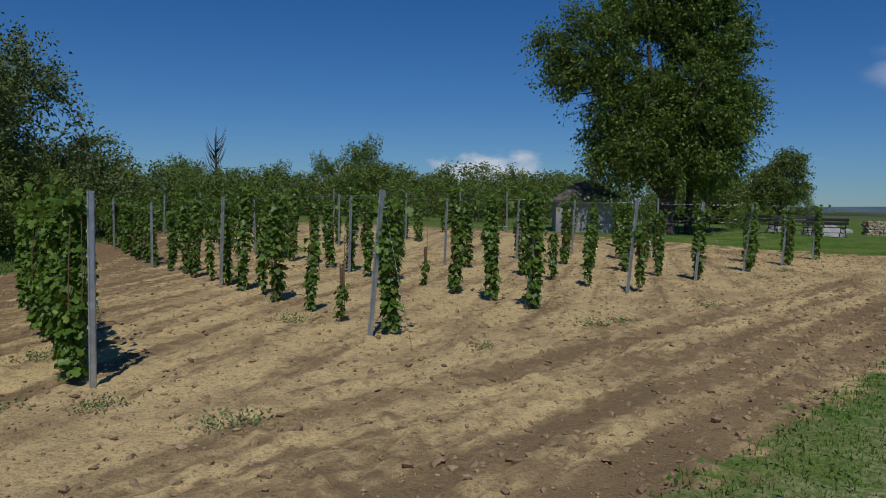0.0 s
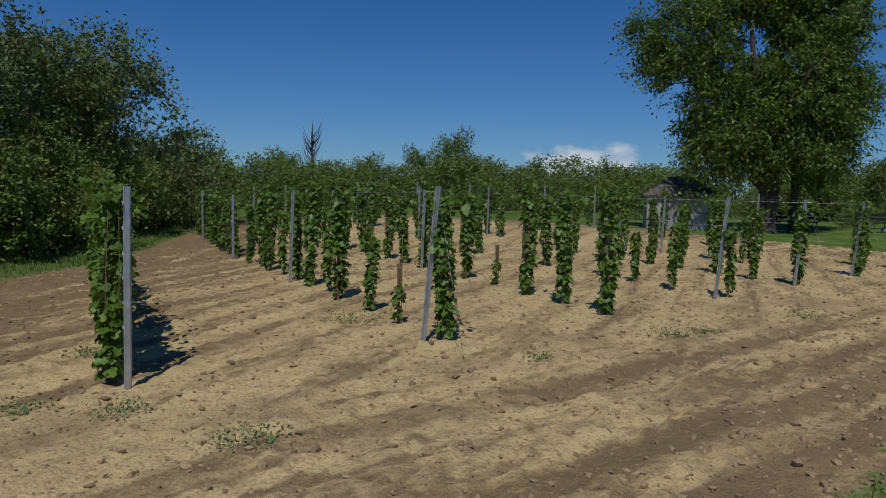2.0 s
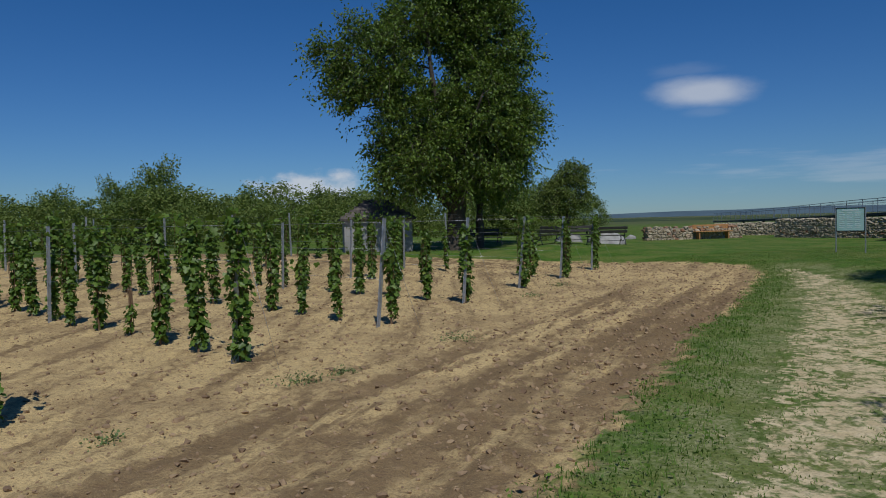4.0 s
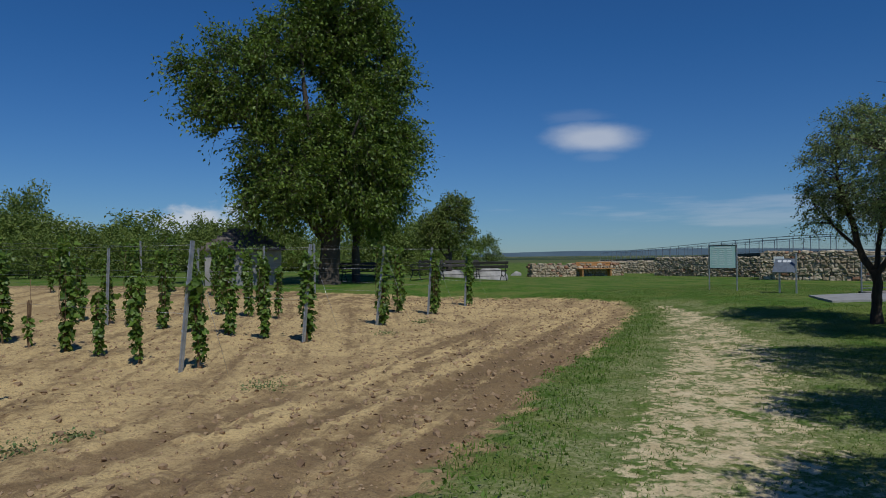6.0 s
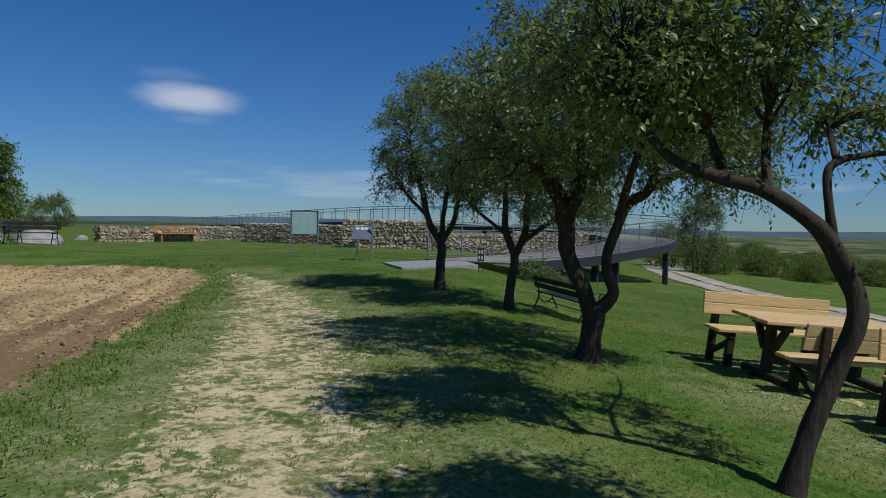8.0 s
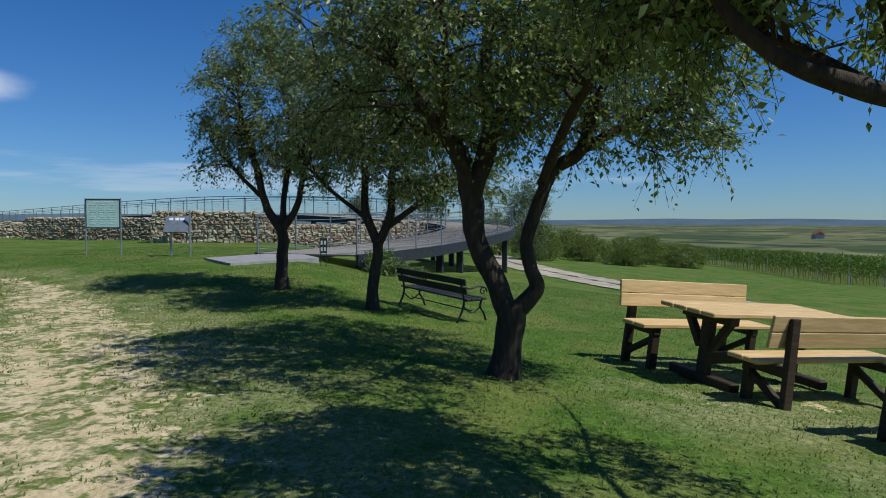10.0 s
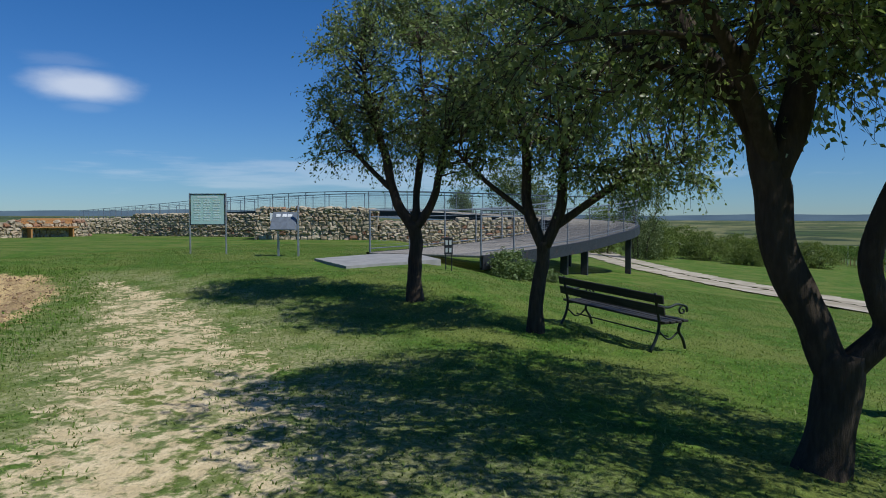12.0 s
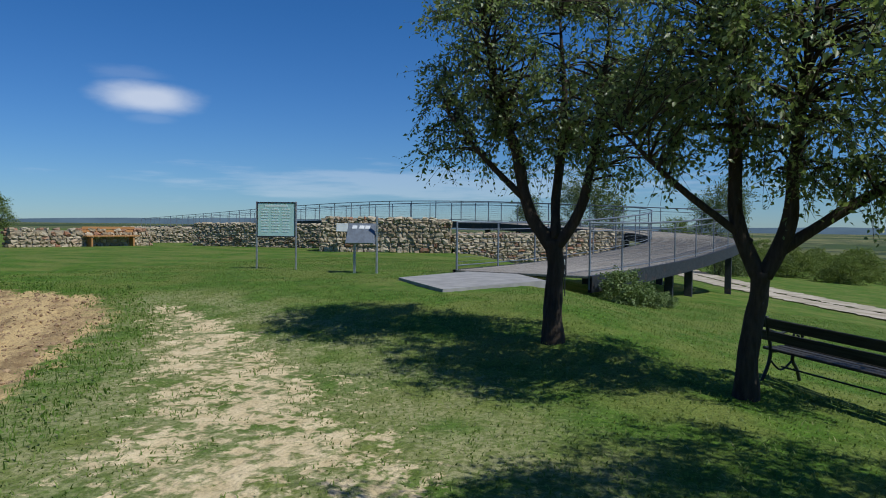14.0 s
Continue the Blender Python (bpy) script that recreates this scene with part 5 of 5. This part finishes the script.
def park_bench(at, turn, label):
    """A bench of slats on scrolled cast-iron ends; it faces its own +y."""
    b = thing("park_bench", at, label, "bench", turn=turn)
    for i, y in enumerate((-0.14, -0.03, 0.08, 0.19)):
        part("seat_slat", box((1.78, 0.085, 0.032), (0, y, 0.42 + 0.006 * abs(i - 1.5)), None, 0.006), BENCH_SLAT, b)
    for y, z in ((-0.215, 0.60), (-0.245, 0.76)):
        part("back_slat", box((1.82, 0.03, 0.125), (0, y, z), Matrix.Rotation(radians(11), 4, "X"), 0.006), BENCH_SLAT, b)
    for x in (-0.80, 0.80):
        h = Heap()
        spiral = [(x, 0.22 + 0.085 * (1 - k / 16) * math.cos(k * 0.62 - 0.3), 0.56 + 0.085 * (1 - k / 16) * math.sin(k * 0.62 - 0.3)) for k in range(14)]
        for line, r in (([(x, -0.26, 0.84), (x, -0.22, 0.62), (x, -0.17, 0.42), (x, -0.20, 0.22), (x, -0.30, 0.0)], 0.019),
                        ([(x, 0.30, 0.0), (x, 0.25, 0.14), (x, 0.17, 0.27), (x, 0.20, 0.40)], 0.019),
                        ([(x, -0.17, 0.40), (x, 0.02, 0.395), (x, 0.22, 0.40)], 0.018),
                        ([(x, -0.24, 0.68), (x, -0.05, 0.62), (x, 0.12, 0.655), (x, 0.27, 0.62), (x, 0.305, 0.55)], 0.017),
                        ([(x, -0.18, 0.30), (x, 0.0, 0.16), (x, 0.18, 0.27)], 0.012)):
            pts = curve_points(line, 5)
            h.add(*tube(pts, [r] * len(pts), 7))
        h.add(*tube(spiral, [0.013] * len(spiral), 6))
        part_mesh("iron_end", h.mesh("iron_end", IRON), b, "scrolled dark cast-iron end with armrest")
    part("stretcher", bar((-0.80, 0, 0.20), (0.80, 0, 0.20), 0.02, 0.02), IRON, b)
    return b


bench = park_bench((17.53, 8.75, floor_at(17.53, 8.75)), -131, "dark slatted park bench with scrolled cast-iron ends on grass")
bench.matrix_basis = pose(17.53, 8.75, floor_at(17.53, 8.75) + 0.01, 0, 2.5, -131)
bench.scale = (0.98, 0.86, 0.76)


def picnic(at, turn, tilt):
    """A table and two backed benches of new boards on dark frames; its length lies along its own x."""
    base = Matrix.Translation(at) @ pose(0, 0, 0, tilt[0], tilt[1], turn)
    table = thing("picnic_table", at, "picnic table with pale new plank top on dark stained trestles", "table", "picnic tables")
    table.matrix_basis = base
    for y in (-0.28, -0.093, 0.093, 0.28):
        part("top_board", box((1.90, 0.170, 0.045), (0, y, 0.745), None, 0.008), NEW_WOOD, table, "pale new wooden board")
    for x in (-0.62, 0.62):
        leg = part("trestle", bar((x, 0, 0.04), (x, 0, 0.70), 0.09, 0.13, 0.01), DARK_WOOD, table, "dark stained trestle leg")
        part("foot_beam", box((0.12, 0.85, 0.09), (x, 0, 0.05), None, 0.01), DARK_WOOD, table)
        part("head_beam", box((0.12, 0.66, 0.09), (x, 0, 0.68), None, 0.01), DARK_WOOD, table)
        for y in (-1, 1):
            part("brace", bar((x, y * 0.28, 0.66), (x, y * 0.08, 0.36), 0.08, 0.07), DARK_WOOD, table)
    part("stretcher", bar((-0.62, 0, 0.25), (0.62, 0, 0.25), 0.05, 0.12), DARK_WOOD, table)
    for side in (-1, 1):
        b = thing("backed_bench", at, "backed bench of pale new boards on a dark stained frame", "bench", "picnic benches")
        b.matrix_basis = base @ Matrix.Translation((0, side * 0.78, 0)) @ pose(0, 0, 0, 0, 0, 0 if side > 0 else 180)
        for y in (-0.12, 0.06):
            part("seat_board", box((1.9, 0.17, 0.045), (0, y, 0.445), None, 0.008), NEW_WOOD, b, "pale new wooden board")
        for z in (0.66, 0.81):
            part("back_board", box((1.9, 0.032, 0.145), (0, 0.225 + 0.12 * (z - 0.66), z), Matrix.Rotation(radians(-7), 4, "X"), 0.007), NEW_WOOD, b, "pale new wooden board")
        for x in (-0.72, 0.72):
            part("back_leg", bar((x, 0.30, -0.06), (x, 0.275, 0.86), 0.10, 0.06), DARK_WOOD, b)
            part("front_leg", bar((x, -0.13, -0.06), (x, -0.13, 0.42), 0.10, 0.07), DARK_WOOD, b)
            part("seat_bearer", box((0.09, 0.46, 0.08), (x, 0.05, 0.38), None, 0.008), DARK_WOOD, b)
            part("brace", bar((x, -0.12, 0.30), (x, 0.29, 0.06), 0.07, 0.06), DARK_WOOD, b)


AX = Vector((0.62, -0.785, 0)).normalized()
mid = Vector((14.95, 4.82, 0))
picnic((mid.x, mid.y, floor_at(mid.x, mid.y) + 0.03), math.degrees(math.atan2(AX.y, AX.x)), (4.5, 4.0))
mid = Vector((12.5, 2.95, 0))
picnic((mid.x, mid.y, floor_at(mid.x, mid.y) + 0.03), math.degrees(math.atan2(AX.y, AX.x)), (4.5, 4.0))

for (x, y), turn, n in (((19.0, 30.9), 20, 0), ((20.2, 30.2), 12, 1), ((20.9, 29.2), -10, 2), ((16.8, 33.0), 30, 3)):
    park_bench((x, y, floor_at(x, y)), turn + 150 * (n % 2), "dark slatted bench in the shade of the large tree")
long_bench = thing("orange_bench", (33.72, 36.2, floor_at(33.72, 36.2)), "orange stained wooden bench against the low stone wall", "bench", turn=-13)
for y in (-0.14, 0.0, 0.14):
    part("seat_board", box((2.4, 0.12, 0.05), (0, y - 0.1, 0.45), None, 0.008), ORANGE_WOOD, long_bench)
for z in (0.66, 0.80):
    part("back_board", box((2.4, 0.04, 0.12), (0, 0.16, z), None, 0.008), ORANGE_WOOD, long_bench)
for x in (-0.95, 0.95):
    part("leg", box((0.08, 0.36, 0.43), (x, -0.08, 0.2), None, 0.01), ORANGE_WOOD, long_bench)
    part("back_post", box((0.08, 0.05, 0.5), (x, 0.20, 0.62), None, 0.008), DARK_WOOD, long_bench)
for x, y, sx, sz in ((22.9, 31.9, 1.0, 0.58), (21.8, 33.5, 0.7, 0.4), (24.6, 34.2, 0.55, 0.3), (31.5, 41, 0.35, 0.25)):
    bm = bmesh.new()
    bmesh.ops.create_icosphere(bm, subdivisions=3, radius=1.0)
    for v in bm.verts:
        v.co *= 1 + 0.25 * noise.noise(v.co * 1.3 + Vector((x, y, 0))) + 0.07 * noise.noise(v.co * 4)
        v.co = Vector((v.co.x * sx, v.co.y * sx * 0.8, v.co.z * sz))
    rock = thing("boulder", (x, y, floor_at(x, y)), "grey weathered boulder lying in the grass", "boulder", "boulders")
    part("rock", bm, BOULDER, rock, shade=True)

# ---- shrubs by the ramp, below the hill and the far vineyard ----
low = bush("low_shrub", (24.9, 12.1), 1.0, WIDE, 150, 40, 0.085, 0.11, WEED_LEAF, "bright green low shrub beside the ramp", "bush", "low shrubs", 4)
low.scale = (0.80, 0.70, 0.60)
for x, y, k in ((25.9, 11.8, 0.5), (26.8, 11.6, 0.4)):
    copy_thing(low, pose(x, y, floor_at(x, y), 0, 0, 70 * k)).scale = (k, k, k * 0.7)
for x, y, k, h in ((70, 8.5, 3.2, 2.2), (66, 5.5, 2.6, 1.8), (75, 4.0, 3.4, 2.4), (80, 11, 3.6, 2.6), (72, 0.5, 2.8, 2.0), (84, 3, 3.4, 2.4), (64, 12.0, 2.6, 2.6), (67, 16, 3.2, 3.4), (96, 6, 3.2, 2.4)):
    copy_thing(first[2], pose(x, y, floor_at(x, y) - 0.2, 0, 0, rng.uniform(0, 360))).scale = (k, k, h)
for x, y, k, h in ((60, 21.3, 6.2, 6.2), (61, 12.6, 4.6, 6.4), (59.5, 25.5, 3.4, 4.2)):
    copy_thing(first[3], pose(x, y, floor_at(x, y) - 0.2, 0, 0, rng.uniform(0, 360))).scale = (k, k, h)
row_mesh = leaves("far_vine_row", np.stack([rng.uniform(0, 46, 9000), rng.normal(0, 0.2, 9000), 0.55 + 1.45 * rng.random(9000) ** 0.75], -1), 0.15, VINE_LEAF, droop=0.5)
stem_at = np.stack([np.arange(0.4, 46, 0.95), np.zeros(49), np.full(49, -0.3)], -1) + rng.normal(0, 0.05, (49, 3))
stem_mesh = strands("vine_stems", stem_at, stem_at + (0, 0, 1.4) + rng.normal(0, 0.06, (49, 3)), 0.035, VINE_WOOD)
for i in range(13):
    x, y = 58 + 0.4 * i, -8.6 - 2.3 * i
    turn = 6.8
    root = thing("vine_row", (x, y, floor_at(x, y)), "long trimmed row of grapevines in the lower vineyard", "vine row", "rows of the lower vineyard", turn=turn)
    dx, dy = math.cos(radians(turn)), math.sin(radians(turn))
    drop = math.degrees(math.atan2(floor_at(x + 40 * dx, y + 40 * dy) - floor_at(x, y), 40))
    root.matrix_basis = pose(x, y, floor_at(x, y), 0, -drop, turn)
    part_mesh("foliage", row_mesh, root)
    part_mesh("vine_stems", stem_mesh, root)["kind"] = "stuff"
    for k in range(9):
        part("stake", bar((1 + 5.4 * k, 0, -0.4), (1 + 5.4 * k, 0, 1.95), 0.05, 0.05), ZINC, root)
farmhouse = thing("farmhouse", (785, -184, floor_at(785, -184)), "distant farmhouse with a red tile roof among trees", "house")
part("wall", box((16, 8, 5), (0, 0, 2), None, 0.05), PLASTER, farmhouse)
fr = Heap()
fr.add([(-8.4, -4.5, 4.4), (8.4, -4.5, 4.4), (8.4, 4.5, 4.4), (-8.4, 4.5, 4.4), (-8.4, 0, 8), (8.4, 0, 8)], [(0, 1, 5, 4), (2, 3, 4, 5), (0, 4, 3), (1, 2, 5), (0, 3, 2, 1)])
part_mesh("roof", fr.mesh("roof", plain_material("red_tile_roof", (0.30, 0.10, 0.06), (0.40, 0.16, 0.10), 0.5), False), farmhouse)
for i in range(16):
    x, y = 240 + rng.uniform(0, 260), -80 + rng.uniform(0, 110)
    copy_thing(belt, pose(x, y, floor_at(x, y) - 0.4, 0, 0, rng.uniform(0, 360))).scale = (7, 7, rng.uniform(3, 5))

# ---- grass, weeds and clods ----


def scatter(n, x0, x1, y0, y1, keep):
    p = np.stack([rng.uniform(x0, x1, n), rng.uniform(y0, y1, n)], -1)
    return p[keep(p)]


def height_of(p):
    """The uneven ground's own height under places near the walk."""
    i = np.clip(np.searchsorted(gx, p[:, 0]) - 1, 0, nx - 2)
    j = np.clip(np.searchsorted(gy, p[:, 1]) - 1, 0, ny - 2)
    u, v = (p[:, 0] - gx[i]) / (gx[i + 1] - gx[i]), (p[:, 1] - gy[j]) / (gy[j + 1] - gy[j])
    return (1 - u) * (1 - v) * Z[j, i] + u * (1 - v) * Z[j, i + 1] + (1 - u) * v * Z[j + 1, i] + u * v * Z[j + 1, i + 1]


def blades(name, p, tall, wide, material, label, lean=0.5):
    """Single bent blades of grass."""
    n = len(p)
    a = rng.random(n) * 2 * math.pi
    h = tall * rng.uniform(0.5, 1.3, n)
    z = height_of(p)
    side = np.stack([np.cos(a), np.sin(a), 0 * a], -1) * wide
    bend = np.stack([np.cos(a + 1.6), np.sin(a + 1.6), 0 * a], -1) * (h * lean * rng.uniform(0.2, 1.4, n))[:, None]
    foot = np.stack([p[:, 0], p[:, 1], z - 0.01], -1)
    up = np.stack([0 * h, 0 * h, h], -1)
    v = np.stack([foot - side, foot + side, foot + up * 0.6 + bend * 0.35 + side * 0.7, foot + up * 0.6 + bend * 0.35 - side * 0.7, foot + up + bend], 1)
    base = np.arange(n)[:, None] * 5
    f = np.concatenate([base + (0, 1, 2), base + (0, 2, 3), base + (3, 2, 4)])
    me = bpy.data.meshes.new(name)
    me.vertices.add(n * 5)
    me.vertices.foreach_set("co", v.astype(np.float32).ravel())
    me.loops.add(f.size)
    me.loops.foreach_set("vertex_index", f.astype(np.int32).ravel())
    me.polygons.add(len(f))
    me.polygons.foreach_set("loop_start", np.arange(0, f.size, 3, dtype=np.int32))
    me.update(calc_edges=True)
    me.materials.append(material)
    return tagged(new(name, me), label, "grass", kind="stuff")


def patchy(p, scale, seed):
    return np.array([noise.noise(Vector((x * scale, y * scale, seed))) for x, y in p])


def lawn(p):
    s, t = soil_in(p[:, 0], p[:, 1]), path_in(p[:, 0], p[:, 1])
    bare = t * 0.5 + 0.45 * patchy(p, 2.2, 3.0) + 0.3 * patchy(p, 5.5, 1.0)
    slab_free = (p[:, 0] < 20.7) | (p[:, 1] < 13.2 + 0.1 * (23.5 - p[:, 0])) | (p[:, 1] > 16)
    return (s < -0.05 + 0.25 * patchy(p, 2.0, 9.0)) & (bare < 0.34) & slab_free


blades("lawn_grass", scatter(330000, -2, 31, 1, 23, lawn), 0.030, 0.006, GRASS_BLADE, "short mown green grass with dry stalks", 1.0)


def fringe(p):
    s = soil_in(p[:, 0], p[:, 1])
    return (np.abs(s + 0.30) < 0.38 + 0.35 * patchy(p, 1.6, 5.0)) & (p[:, 0] > -1)


edge = scatter(140000, -1, 20, 2.5, 22, fringe)
blades("verge_grass", edge[: len(edge) * 2 // 3], 0.060, 0.005, VERGE_BLADE, "taller unmown grass along the soil edge")
e = edge[len(edge) * 2 // 3 :]
weeds = leaves("verge_weeds", np.stack([e[:, 0], e[:, 1], height_of(e) + rng.uniform(0.0, 0.08, len(e))], -1), 0.042, VERGE_BLADE, droop=0.0)
tagged(new("verge_weeds", weeds), "low broad-leaved weeds along the soil edge", "weeds", kind="stuff")
p = scatter(36000, -13.5, -8.6, 6, 46, lambda q: (soil_in(q[:, 0], q[:, 1]) < 0.1))
blades("rough_grass", p[::2], 0.13, 0.009, BUSH_LEAF, "tall rough grass in front of the thicket", 0.6)

for x, y, k in ((3.1, 10.4, 0.26), (5.7, 12.0, 0.26), (9.6, 16.5, 0.2), (-1.25, 6.4, 0.25), (-2.4, 7.2, 0.2), (-3.3, 7.4, 0.22), (-0.9, 11.0, 0.3), (11.4, 18.2, 0.22), (1.2, 9.0, 0.12), (3.6, 10.6, 0.15), (-3.6, 9.5, 0.25), (-4.5, 6.6, 0.18)):
    n = int(170 * k / 0.2)
    c = np.stack([x + rng.normal(0, k * 0.6, n), y + rng.normal(0, k * 0.5, n), np.zeros(n)], -1)
    c[:, 2] = height_of(c[:, :2]) + np.abs(rng.normal(0, k * 0.22, n))
    weed = tagged(new("weed", leaves("weed", c, 0.032, WEED_LEAF, droop=-0.2)), "small flat green weed on the bare soil", "weed", kind="stuff")

clod_v, clod_f = [], []
unit = bmesh.new()
bmesh.ops.create_icosphere(unit, subdivisions=1, radius=1.0)
uv = np.array([v.co[:] for v in unit.verts])
uf = np.array([[v.index for v in f.verts] for f in unit.faces])
unit.free()
p = scatter(60000, -9, 20, 3, 26, lambda q: soil_in(q[:, 0], q[:, 1]) > 0.05)
near = np.exp(-np.maximum(soil_in(p[:, 0], p[:, 1]) - 0.5, 0) / 3.0)
p = p[rng.random(len(p)) < 0.16 + 0.84 * near]
r = 0.006 + 0.026 * rng.random(len(p)) ** 5 + 0.007 * rng.random(len(p))
shape = uv[None] * (1 + 0.3 * rng.normal(size=(len(p), len(uv), 1))) * r[:, None, None] * rng.uniform(0.7, 1.5, (len(p), 1, 3)) * (1, 1, 0.75)
shape += np.stack([p[:, 0], p[:, 1], height_of(p) + r * 0.25], -1)[:, None]
f = (np.arange(len(p)) * len(uv))[:, None, None] + uf[None]
tagged(new("soil_clods", mesh_of("soil_clods", shape.reshape(-1, 3).tolist(), f.reshape(-1, 3).tolist(), CLOD)), "scattered clods and small stones on the tilled soil", "clods", kind="stuff")
